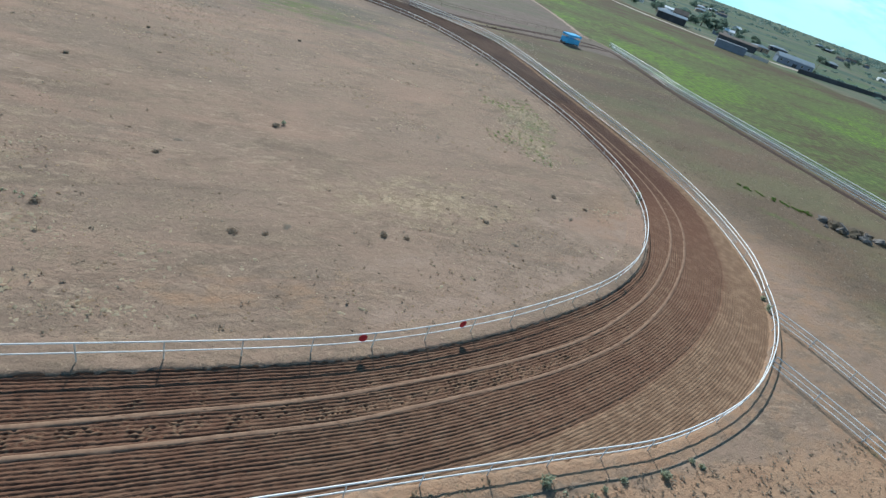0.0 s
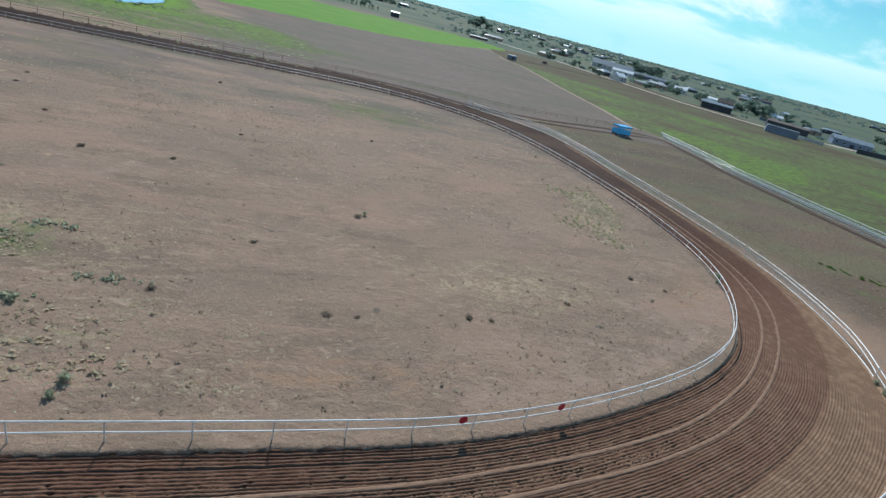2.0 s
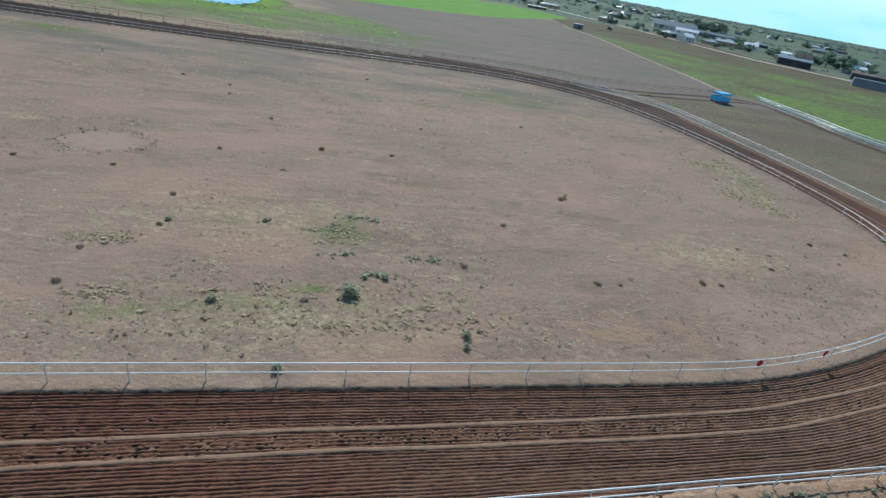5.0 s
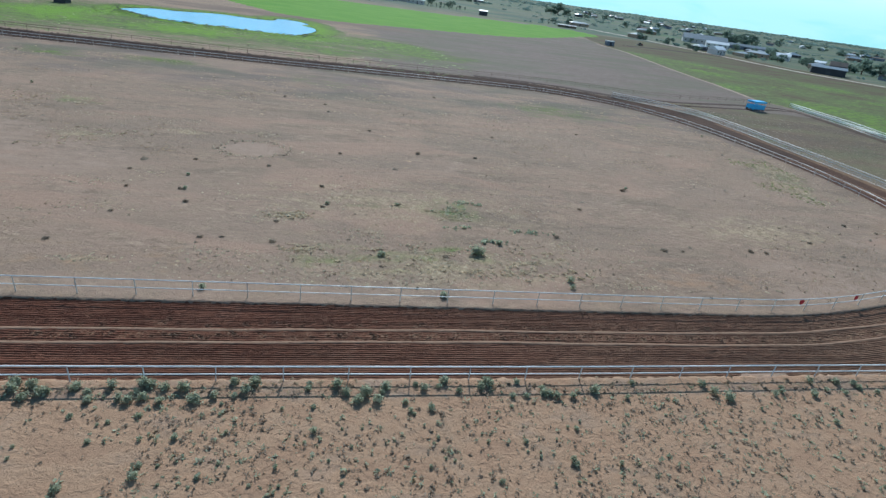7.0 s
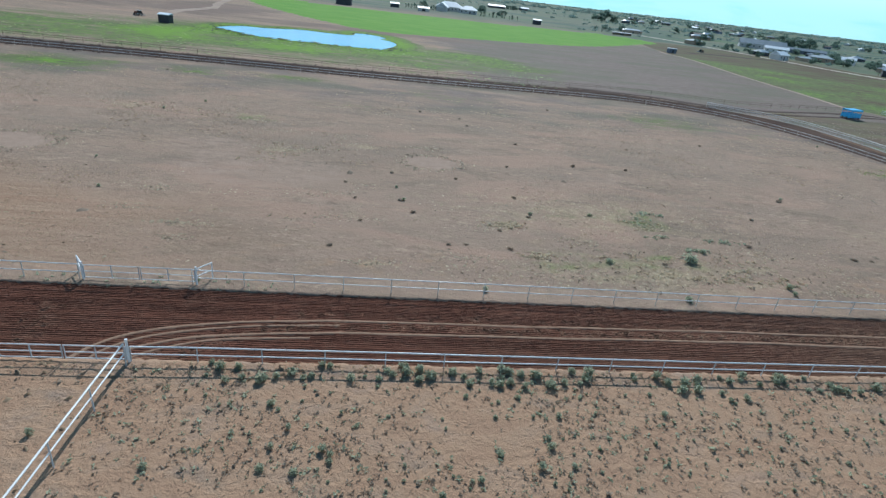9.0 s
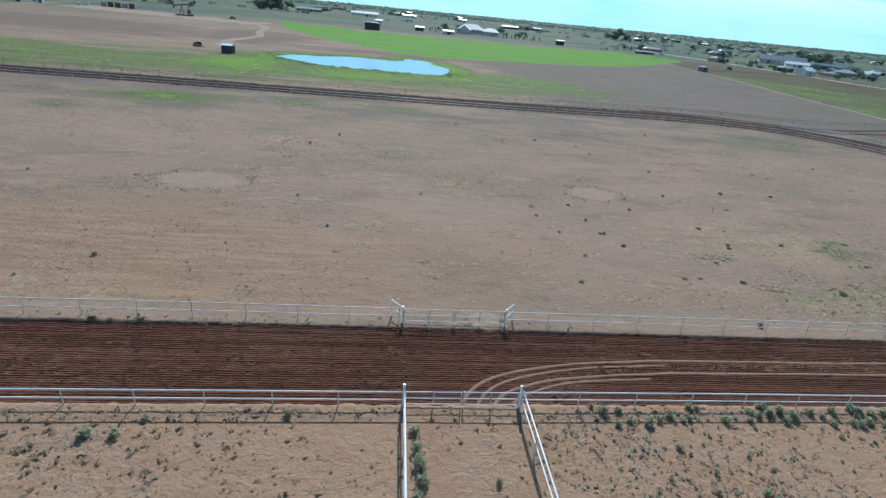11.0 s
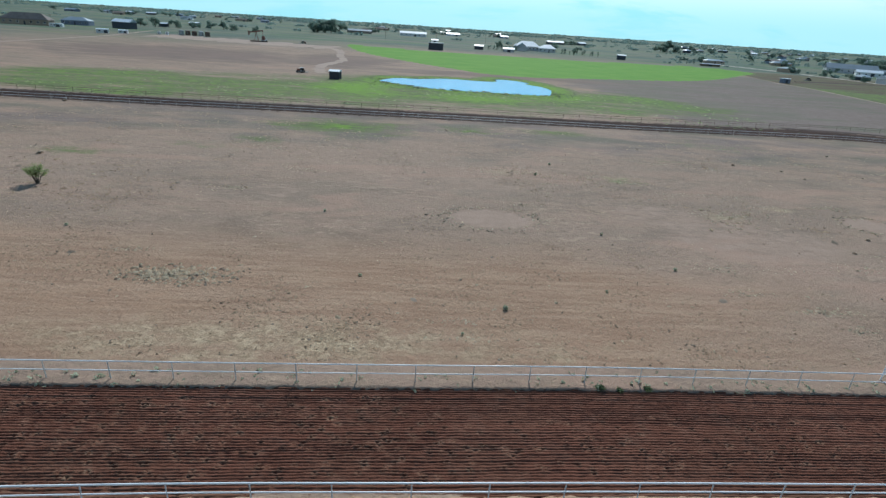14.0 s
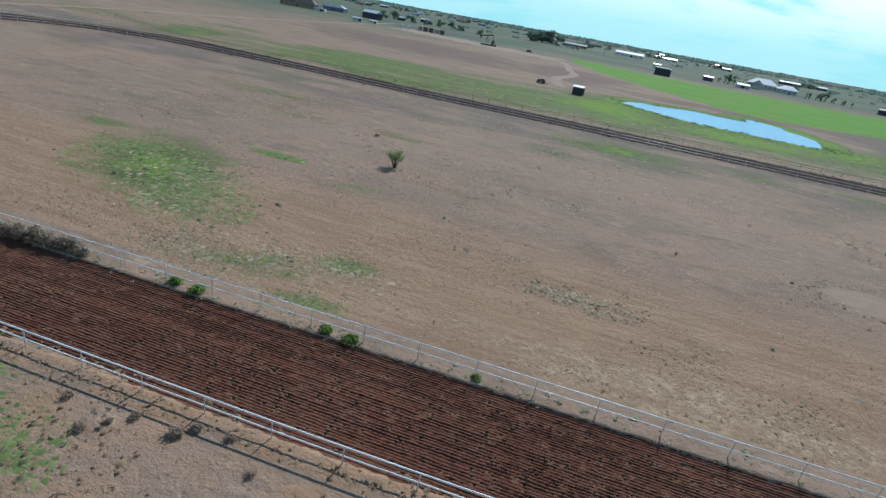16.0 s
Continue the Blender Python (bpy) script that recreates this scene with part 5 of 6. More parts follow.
def south(x0, x1, y0, y1, patchy):
    def place(rng, n):
        x, y = rng.uniform(x0, x1, n * 2), y1 - (y1 - y0) * rng.random(n * 2)
        keep = (blur_noise(x, y, 0.22, 31) + rng.normal(size=n * 2) * 0.5 > patchy)
        return np.column_stack([x, y])[keep][:n]
    return place


def ring(cx, cy, rx, ry):
    def place(rng, n):
        a = rng.random(n) * 6.3
        q = 1.0 + 0.12 * rng.normal(size=n)
        return np.column_stack([cx + rx * q * np.cos(a), cy + ry * q * np.sin(a)])
    return place


def along(line, k0, k1, sx, sy, dy=0.0):
    def place(rng, n):
        return line[rng.integers(k0, k1, n)] + rng.normal(size=(n, 2)) * (sx, sy) + (0, dy)
    return place


def bank(rng, n):
    a = rng.uniform(0, 6.3, n)
    p = POND[rng.integers(0, len(POND), n)] + np.column_stack([np.cos(a), np.sin(a)]) * (1.0 + 11 * rng.random(n) ** 1.5)[:, None]
    return p[~inside(p[:, 0], p[:, 1], POND)]


sprigs("straw_tufts", 3500, infield(25.5, 85, power=1.25, patchy=0.4), 0.10, STRAW, "short straw-coloured dry grass tufts over the infield", 1, 5, 0.24)
scatter("straw_tussocks", 16000, infield(25.5, 100, power=1.2, patchy=0.4), 0.13, STRAW, "low pale straw tussocks over the infield", 41, 0.32)
scatter("brown_tussocks", 3800, infield(25.5, 132, power=1.2, patchy=0.4), 0.13, DRYBUSH, "low brown dead tussocks over the infield", 42, 0.3)
clump = np.random.default_rng(71)
SPOTS = [(-68.8, 64.8, 5, 1.6), (-57.3, 70, 4, 1.6), (-98.5, 85.8, 5, 2), (-77, 85.3, 5, 2), (-57.5, 40, 2.6, 0.7), (-54.8, 29.4, 2.2, 0.6), (-40, 40.6, 2, 0.9), (-37, 32.2, 1.8, 0.6), (-61, 76, 4, 1.6), (-44, 31.5, 2.4, 0.8), (-135.5, 39, 3.4, 1.4)]
while len(SPOTS) < 52:
    x, y = clump.uniform(-150, 50), 27 + 85 * clump.random() ** 1.2
    if inside(np.array([x]), np.array([y]), IN_POLY)[0]:
        SPOTS.append((x, y, 1.2 + 2.6 * clump.random(), 0.4 + 0.9 * clump.random()))
scatter("straw_clumps", 4600, patches(SPOTS, 0.8), 0.15, DRYSAGE, "pale straw clumps in loose groups on the infield", 49, 0.3)
scatter("brush_clumps", 1600, patches(SPOTS, 0.85), 0.13, DRYBUSH, "small brown clumps among the straw on the infield", 50, 0.24)
scatter("brush_clumps", 200, infield(30, 135, power=1.0, patchy=0.2), 0.36, DRYBUSH, "brown brush clumps dotted over the infield", 47, 0.34)
scatter("straw_clumps", 900, infield(27, 120, power=1.1, patchy=0.3), 0.2, DRYSAGE, "pale straw clumps dotted over the infield", 48, 0.3)
sprigs("dead_weeds", 2600, infield(25.5, 110, power=1.2, patchy=0.15), 0.09, DRYBUSH, "small brown dead weeds dotted over the infield", 2, 6)
scatter("straw_tufts", 9000, infield(60, 135, power=1.1, patchy=0.2), 0.3, STRAW, "dry grass tufts over the far infield", 3, 0.14)
scatter("straw_tufts", 2600, patches([(-162, 28.5, 7, 3.4), (-168, 27, 4, 2), (-158, 31, 5, 2)], 0.8), 0.13, DRYSAGE, "pale dry clumps among the green weeds", 30, 0.35)
scatter("green_weeds", 3000, patches([(-161.5, 28.5, 7, 3), (-155.8, 32.4, 2.2, 1.2), (-155.2, 25, 2.6, 1), (-158, 22.9, 2.5, 0.6), (-174, 33, 5, 2)], 0.7), 0.14, PALEWEED, "pale green weeds growing in patches on the infield", 4, 0.2)
scatter("green_tussocks", 4600, patches([(-186, 43.5, 7, 5), (-180, 40, 7, 4), (-192, 47, 6, 4), (-175, 36, 5, 3), (-179, 57.5, 3, 1)], 0.75), 0.33, PALEWEED, "bright green grass tussocks spreading over the infield", 43, 0.09)
scatter("straw_streaks", 1300, patches([(-184, 42, 8, 5), (-176, 35, 5, 3), (-161, 29, 7, 3)], 0.8), 0.3, DRYSAGE, "pale straw streaks through the green tussocks", 44, 0.16)
scatter("sage_weeds", 1400, patches([(-135.7, 38.93, 4.5, 1.6), (54.47, 79.77, 2.5, 7), (-21.21, 43.13, 3, 2.5), (-41.13, 39.56, 3, 1.2), (-68.64, 65.62, 5, 2), (-97.72, 86.5, 6, 2.5)], 0.6), 0.16, DRYSAGE, "grey-green weeds in loose patches on the infield", 5, 0.17)
scatter("ring_weeds", 240, ring(-103.55, 59.37, 6.6, 4.6), 0.17, DRYSAGE, "pale weeds ringing a bare circle of soil", 16, 0.5)
scatter("ring_weeds", 120, ring(-103.55, 59.37, 6.9, 4.9), 0.2, DRYBUSH, "brown weeds ringing a bare circle of soil", 51, 0.4)
scatter("ring_weeds", 210, ring(-46.72, 63.92, 4.8, 3.9), 0.17, DRYSAGE, "pale weeds ringing a bare circle of soil", 17, 0.5)
scatter("ring_weeds", 110, ring(-46.72, 63.92, 5.0, 4.1), 0.2, DRYBUSH, "brown weeds ringing a bare circle of soil", 52, 0.4)
sprigs("sage_weeds", 220, patches([(-66.24, 67.51, 5, 2), (-70.21, 60.22, 3, 3), (-92.61, 84.02, 6, 2), (-97.73, 87.14, 4, 2)], 0.8), 0.2, DRYSAGE, "pale weeds scattered beside the bare ground", 31, 9, 0.28)
sprigs("small_weeds", 15000, south(-70, 60, -8, 13.3, -0.2), 0.10, DRYBUSH, "small dry weeds scattered over sandy soil", 6)
sprigs("small_sage", 3200, south(-70, 20, -8, 13.3, -0.2), 0.125, SAGE, "seedling sage scattered over sandy soil", 7)
scatter("straw_tufts", 6000, south(-200, -70, -6, 13.0, 0.1), 0.15, STRAW, "dry grass tufts beside the outer fence", 8, 0.55)
sprigs("small_weeds", 1500, south(-160, -70, -6, 13.0, 0.1), 0.14, DRYBUSH, "small dry weeds beside the outer fence", 9)
scatter("green_weeds", 2200, patches([(-168, 8, 4, 3), (-176.7, 4.4, 7, 4), (-161, 6, 3, 2)], 0.7), 0.22, PALEWEED, "green weeds in the grass beyond the outer fence", 10, 0.1)
NORTH_IN, NORTH_OUT = loop_piece(IN_LINE, (30, 145), (-290, 134)), loop_piece(OUT_LINE, (42, 160), (-292, 151))
scatter("dirt_clods", 900, along(NORTH_IN, 0, len(NORTH_IN), 0.6, 0.35, 0.7), 0.36, CLOD, "dark clods thrown up along the back straight's inner edge", 53, 0.6)
scatter("dirt_clods", 900, along(NORTH_OUT, 0, len(NORTH_OUT), 0.6, 0.5, 0.4), 0.32, CLOD, "dark bank of clods along the back straight's far edge", 54, 0.4)
sprigs("rail_weeds", 420, along(IN_LINE, 0, 182, 0.4, 0.5), 0.15, SAGE, "weeds growing in a line under the inner rail", 12)
scatter("rail_straw", 2600, along(OUT_LINE, 0, 290, 0.4, 0.3, -0.6), 0.15, STRAW, "dry grass in a line under the outer rail", 13, 0.6)
scatter("straw_tufts", 5000, south(73, 127, -10, 148, 0.0), 0.25, DRYBUSH, "dry grass tufts between the bend and the far lane", 14, 0.25)


def meadow_(rng, n):
    x, y = rng.uniform(-250, 10, n * 2), 161 + 95 * rng.random(n * 2) ** 1.3
    keep = (blur_noise(x * 0.5, y, 0.09, 63) + rng.normal(size=n * 2) * 0.4 > 0.1) & ~inside(x, y, POND)
    return np.column_stack([x, y])[keep][:n]


scatter("meadow_tussocks", 1500, meadow_, 0.55, WEED, "dark green tussocks over the meadow by the pond", 45, 0.14)
scatter("meadow_straw", 1800, meadow_, 0.45, PALEWEED, "pale grass tussocks over the meadow by the pond", 46, 0.12)
scatter("pond_grass", 1500, bank, 0.6, WEED, "rank green grass along the pond's bank", 15, 0.3)

sprigs("straw_tufts", 420, patches([(-39.6, 41, 1.9, 0.8), (-38, 33, 1.6, 0.6), (-27, 33.2, 4, 1.2), (-16, 33.6, 4, 1.4), (-24, 30, 7, 1.3), (-14.5, 29.7, 4, 1.0), (-21.3, 43.6, 2, 1.8)], 0.8), 0.25, DRYSAGE, "pale dry tufts among the weed clumps", 27, 9, 0.28)
sprigs("weed_clumps", 150, patches([(-21.5, 44.6, 1.6, 1.4), (-19.3, 47.6, 1.6, 0.5), (-21, 40, 1.6, 0.5), (-13, 39.6, 2.6, 0.5), (-18, 36.6, 1.2, 0.5)], 0.8), 0.17, SAGE, "grey-green weed clumps in loose patches on the infield", 21, 12)
scatter("straw_tufts", 420, patches([(-135.7, 38.93, 4.0, 1.6)], 0.75), 0.2, DRYSAGE, "pale straw clumps in a patch on the infield", 29, 0.45)
scatter("brush_clumps", 150, patches([(-135.7, 38.93, 4.0, 1.6)], 0.75), 0.17, DRYBUSH, "brown clumps among the straw in a patch on the infield", 55, 0.55)
sprigs("weed_clumps", 300, patches([(46.5, 81, 2.4, 2), (52.6, 82, 1.4, 3), (52, 76, 1.6, 3), (45.5, 68, 2.2, 3), (43.2, 60, 1.6, 2.5), (40.5, 66, 1.6, 2)], 0.8), 0.17, PALEWEED, "pale green weed clumps along the bend's inner rail", 23, 10, 0.4)
scatter("straw_tussocks", 3000, patches([(-24.08, 29.97, 22, 4), (-30.12, 28.94, 14, 3), (-11.95, 33.06, 8, 5), (-28.06, 46.15, 14, 5)], 0.75), 0.17, DRYSAGE, "pale straw tussocks crowding the infield near the rail", 24, 0.14)
sprigs("dead_weeds", 220, patches([(-24.08, 29.97, 22, 4), (-30.12, 28.94, 14, 3), (-11.95, 33.06, 8, 5), (20.94, 40.4, 16, 8)], 0.75), 0.12, DRYBUSH, "small dark weeds among the straw near the rail", 25)
scatter("straw_tussocks", 2600, patches([(50.6, 77.5, 2.6, 2.4), (51.4, 74.5, 2, 1.8), (47.5, 80, 3, 2.4), (47, 71, 2.6, 3.4), (44, 62, 1.8, 3)], 0.85), 0.2, DRYSAGE, "pale straw tussocks along the bend", 28, 0.3)
scatter("straw_tussocks", 13000, infield(25.5, 62, -200, -75, 1.1, 0.2), 0.13, STRAW, "mown straw grass in the golden part of the infield", 26, 0.22)


# ---- trees ----
def tree_parts(seed, h, spread, mat, leafn=420, leafsize=0.5, low=0.3, puff=1.0, limbs=True):
    rng = np.random.default_rng(seed)
    t = Geo()
    lean = rng.normal(size=2) * h * 0.03
    t.tube([(0, 0, -0.3), (lean[0] * 0.4, lean[1] * 0.4, h * 0.2), (lean[0], lean[1], h * 0.5)], h * 0.035, 7, r1=h * 0.018)
    c = Geo()
    lumps = 9
    for k in range(lumps):
        a = k * 2.4 + rng.random()
        q = spread * (0.25 + 0.6 * rng.random())
        z = h * (low + (0.92 - low) * rng.random())
        q *= 1.15 - 0.7 * max(0, (z / h - 0.55)) / 0.45
        tip = (q * math.cos(a), q * math.sin(a), z)
        if limbs:
            t.tube([(lean[0] * 0.6, lean[1] * 0.6, h * (0.2 + 0.2 * rng.random())), (tip[0] * 0.5, tip[1] * 0.5, z * 0.75), tip], h * 0.014, 4, r1=h * 0.004)
        s = spread * (0.28 + 0.22 * rng.random()) * puff
        c.leaves(leafn // lumps, tip, (s, s, s * 0.75), leafsize, rng, 0.35)
    return t.mesh("trunk", BARK), c.mesh("crown", mat)


def tree(name, x, y, meshes, size=1.0, turn=0.0, label="", group="", wide=1.0):
    top = thing(name, x, y, 0, turn, label, "tree", group)
    top.scale = (size * wide, size * wide, size)
    part("trunk", meshes[0], None, top)
    part("crown", meshes[1], None, top)
    return top




def fan_parts(seed, h, spread, mat):
    """A many-stemmed desert tree: stems fan out from the root, with feathery leaves on their upper halves."""
    rng = np.random.default_rng(seed)
    t, c = Geo(), Geo()
    for k in range(17):
        a, out = k * 2.4 + rng.random() * 0.6, spread * (0.25 + 0.75 * rng.random())
        top = h * (0.62 + 0.38 * rng.random()) * (1.1 - 0.35 * out / spread)
        bend_ = np.array((out * math.cos(a), out * math.sin(a), top))
        knee = bend_ * (0.42, 0.42, 0.5) + rng.normal(size=3) * 0.08
        t.tube([(0.1 * math.cos(a), 0.1 * math.sin(a), -0.2), tuple(knee), tuple(bend_)], 0.05, 5, r1=0.012)
        for u in np.linspace(0.25, 1.0, 6):
            p = knee + (bend_ - knee) * u + rng.normal(size=3) * 0.10
            c.leaves(26, tuple(p), (0.42, 0.42, 0.26), 0.075, rng, 0.1)
    return t.mesh("trunk", BARK), c.mesh("crown", mat)


MESQUITE = fan_parts(3, 2.75, 1.75, MESQ)
BROAD = [tree_parts(70 + k, 8.0, 4.6, CROWN, 700, 0.62, 0.16, 1.15) for k in range(4)]
CEDAR = [tree_parts(90 + k, 6.0, 1.1, CROWN, 320, 0.42, 0.08, limbs=False) for k in range(2)]
tree("mesquite_tree", -164.8, 65.8, MESQUITE, 1.0, 20, "small lone many-stemmed mesquite tree on the open infield")


# ---- things beside the track ----
def rail_at(x):
    q = IN_LINE[(IN_LINE[:, 1] < 60) & (IN_LINE[:, 0] > -5)]
    return float(np.interp(x, q[:, 0], q[:, 1]))


def round_sign(x, y, turn, label):
    s = thing("track_sign", x, y, 0, turn, label, "sign", "red track signs")
    g = Geo()
    n = 8
    front = [(0.30 * math.cos(2 * math.pi * (k + 0.5) / n), -0.09, 1.08 + 0.30 * math.sin(2 * math.pi * (k + 0.5) / n)) for k in range(n)]
    rear = [(a, -0.07, c) for a, b, c in front]
    g.add(front + rear, [tuple(range(n)), tuple(reversed(range(n, 2 * n)))] + [(k, n + k, n + (k + 1) % n, (k + 1) % n) for k in range(n)])
    part("sign_plate", g, RED, s, "faded red octagonal plate")
    part("bracket", Geo().box(0, -0.062, 0.6, 0.05, 0.016, 0.8), GALV, s)
    return s


round_sign(9.9, rail_at(9.9), 4, "red octagonal marker sign hung on the inner rail")
round_sign(17.5, rail_at(17.5), 12, "red octagonal marker sign hung on the inner rail")
round_sign(37.9, rail_at(37.9), 34, "small red marker plate hung on the inner rail").scale = (0.7, 0.7, 1.0)


def wheel(name, parent, x, y, z, r, w):
    t = Geo()
    n = 14
    pts, fs = [], []
    prof = [(r * 0.55, -w / 2), (r * 0.93, -w / 2), (r, -w * 0.3), (r, w * 0.3), (r * 0.93, w / 2), (r * 0.55, w / 2)]
    for k in range(n):
        a = 2 * math.pi * k / n
        for q, o in prof:
            pts.append((q * math.cos(a), o, q * math.sin(a)))
    m = len(prof)
    for k in range(n):
        for i in range(m):
            fs.append((k * m + i, ((k + 1) % n) * m + i, ((k + 1) % n) * m + (i + 1) % m, k * m + (i + 1) % m))
    t.add(pts, fs)
    wob = part(name, Geo().tube([(0, -w * 0.4, 0), (0, w * 0.4, 0)], r * 0.56, 12), STEEL, parent)
    wob.matrix_basis = pose(x, y, z)
    part("tyre", t, RUBBER, wob)
    return wob


def starting_gate(x, y, turn):
    g = thing("starting_gate", x, y, 0, turn, "blue steel racehorse starting gate parked on the dirt lane", "starting gate")
    stalls, w, d, h = 4, 1.5, 3.4, 2.9
    total = stalls * w
    for k in range(stalls + 1):
        px = k * w - total / 2
        part("stall_partition", Geo().box(px, 0, 0.55, 0.22, d, 1.5), BLUE, g, "padded blue partition")
        for py in (-d / 2, d / 2):
            part("upright", Geo().tube([(px, py, 0.25), (px, py, h)], 0.07, 8), BLUE, g)
    for k in range(stalls):
        px = (k + 0.5) * w - total / 2
        for py in (-d / 2, d / 2):
            part("stall_door", Geo().box(px - w * 0.22, py, 0.7, w * 0.40, 0.07, 1.5).box(px + w * 0.22, py, 0.7, w * 0.40, 0.07, 1.5), BLUE, g)
    part("top_frame", Geo().box(0, -d / 2, h, total + 0.3, 0.25, 0.5).box(0, d / 2, h, total + 0.3, 0.25, 0.5).box(-total / 2, 0, h + 0.05, 0.2, d, 0.3).box(total / 2, 0, h + 0.05, 0.2, d, 0.3), BLUE, g)
    part("canopy", Geo().box(0, 0, h + 0.5, total + 0.4, d + 0.3, 0.10), BLUE, g)
    part("tow_bar", Geo().tube([(total / 2, 0, 0.6), (total / 2 + 2.2, 0, 0.5)], 0.09, 8), STEEL, g)
    for px in (-total / 2 - 0.35, total / 2 + 0.35):
        wheel("wheel", g, px, -0.8, 0.45, 0.45, 0.28).rotation_euler.z = math.pi / 2
        wheel("wheel", g, px, 0.8, 0.45, 0.45, 0.28).rotation_euler.z = math.pi / 2
    return g


starting_gate(112, 163, 14).scale = (0.95, 0.95, 0.95)

for k, (x, y) in enumerate(((76.5, 154.6), (78, 153.8), (79.4, 154.6))):
    plant("dead_bush", DEADS, k, x, y, 1.5, "dark dry brush beside the forked dirt lane", "bush", "lane brush", 0.6)

# rubble and dead brush heaped beyond the bend
heap = np.random.default_rng(6)
for k in range(26):
    r = 0.5 + 0.9 * heap.random()
    bm = bmesh.new()
    bmesh.ops.create_icosphere(bm, subdivisions=2, radius=1)
    for v in bm.verts:
        v.co *= 0.75 + 0.45 * noise.noise(v.co * 1.7 + Vector((k * 3.1, 0, 0)))
    me = bpy.data.meshes.new("rubble_lump")
    bm.to_mesh(me)
    bm.free()
    me.materials.append(ROCK if k % 3 else DRYBUSH)
    u = k / 25
    ob = new("rubble_lump", me)
    ob.matrix_basis = pose(hx := 97.5 + 10.5 * u + heap.normal() * 0.9, hy := 52 - 6.5 * u + heap.normal() * 1.3, r * 0.25 + lie(hx, hy), heap.random() * 30, heap.random() * 30, heap.random() * 360) @ Matrix.Diagonal((r * 1.2, r, r * 0.7, 1))
    tagged(ob, "grey lump of rubble and dead brush in a heap", "rubble", "rubble heap")
for k in range(44):
    u = heap.random()
    plant("green_weed", RAILWEEDS, k, 88 + 11 * u + heap.normal() * 0.5, 62.5 - 8.5 * u + heap.normal() * 0.6, 0.45 + 0.8 * heap.random() ** 2, "green weed clump leading to the rubble heap", "bush", "rubble weeds", 0.5)


# ---- buildings ----
def house(name, x, y, turn, w, d, h, rise, wall, roof, label, category="house", group="", windows=3, doors=1, style="gable", over=0.5):
    b = thing(name, x, y, 0, turn, label, category, group)
    part("wall", Geo().box(0, 0, -0.3, w, d, h + 0.3), wall, b)
    g = Geo()
    hw, hd, t = w / 2 + over, d / 2 + over, 0.22
    ridge = hw if style == "gable" else max(0.5, hw - hd)
    if style == "flat":
        g.box(0, 0, h, w + 2 * over, d + 2 * over, max(0.3, rise))
    else:
        pts = []
        for dz in (0, t):
            pts += [(-hw, -hd, h + dz), (hw, -hd, h + dz), (hw, hd, h + dz), (-hw, hd, h + dz), (-ridge, 0, h + rise + dz), (ridge, 0, h + rise + dz)]
        fs = [(6, 7, 11, 10), (8, 9, 10, 11), (0, 4, 5, 1), (2, 5, 4, 3), (0, 1, 7, 6), (2, 3, 9, 8)]
        fs += [(7, 8, 11), (9, 6, 10), (1, 5, 2), (3, 4, 0), (1, 2, 8, 7), (3, 0, 6, 9)]
        g.add(pts, fs)
    part("roof", g, roof, b)
    n = windows
    for side in (-1, 1):
        for k in range(n):
            px = (k + 0.5) * w / n - w / 2
            if side < 0 and doors and k == n // 2:
                continue
            win = part("window", Geo().box(px, side * (d / 2 + 0.02), h * 0.38, min(1.8, w / n * 0.5), 0.10, h * 0.36), PALEWALL, b)
            part("pane", Geo().box(px, side * (d / 2 + 0.06), h * 0.42, min(1.5, w / n * 0.42), 0.06, h * 0.29), DARKGLASS, win)
    if doors:
        px = (n // 2 + 0.5) * w / max(1, n) - w / 2 if n else 0
        part("door", Geo().box(px, -d / 2 - 0.03, 0, min(3.6, w * 0.3) if category != "house" else 1.3, 0.10, min(h * 0.82, 3.2)), DARKWALL, b)
    return b


house("shed", -151, 256, -8, 4.7, 4.0, 3.3, 0.6, DARKWALL, METALROOF, "small dark shed with a white metal roof in the meadow", "shed", "", 0, 1, "gable", 0.25)
house("farmhouse", 27.1, 723, -12, 31.4, 16.8, 4.7, 5.8, PALEWALL, METALROOF, "large farmhouse under a white metal roof", "house", "", 7, 1, "hip", 1.2)
house("farmhouse_wing", 15.02, 689.8, 78, 20.4, 12.2, 4.3, 5.1, PALEWALL, METALROOF, "gabled wing of the farmhouse with a dark front", "house", "", 4, 1, "gable", 1.0)
house("farmhouse_wing", 47.34, 695.6, -12, 20.3, 12.2, 4.3, 4.1, PALEWALL, METALROOF, "long wing of the farmhouse under white metal", "house", "", 4, 1, "hip", 1.0)
house("barn", -94, 575, -4, 14.6, 9.4, 6.2, 0.6, DARKWALL, GREYROOF, "dark boarded barn beside the green field", "barn", "", 0, 1, "flat", 0.2)
house("shed", -90, 745, -4, 8.7, 6.2, 3.9, 1.2, PALEWALL, METALROOF, "white-roofed shed behind the dark barn", "shed", "", 0, 1)
house("shed", -43, 643, 0, 9.5, 6.4, 3.6, 1.3, DARKWALL, METALROOF, "dark shed with a white roof by the farmyard", "shed", "", 0, 1)
house("shed", -12, 624, 0, 11.8, 6.0, 3.0, 1.4, PALEWALL, METALROOF, "open white-roofed shed before the farmhouse", "shed", "", 0, 1)
house("shed", 114, 619, -6, 8.6, 5.4, 4.4, 0.9, DARKWALL, METALROOF, "dark shed with a white roof at the field's edge", "shed", "", 0, 1)
house("stock_shed", 203, 593, -10, 19.7, 4.9, 2.2, 0.5, WOOD, GREYROOF, "long low stock shed of grey metal", "shed", "", 0, 1)
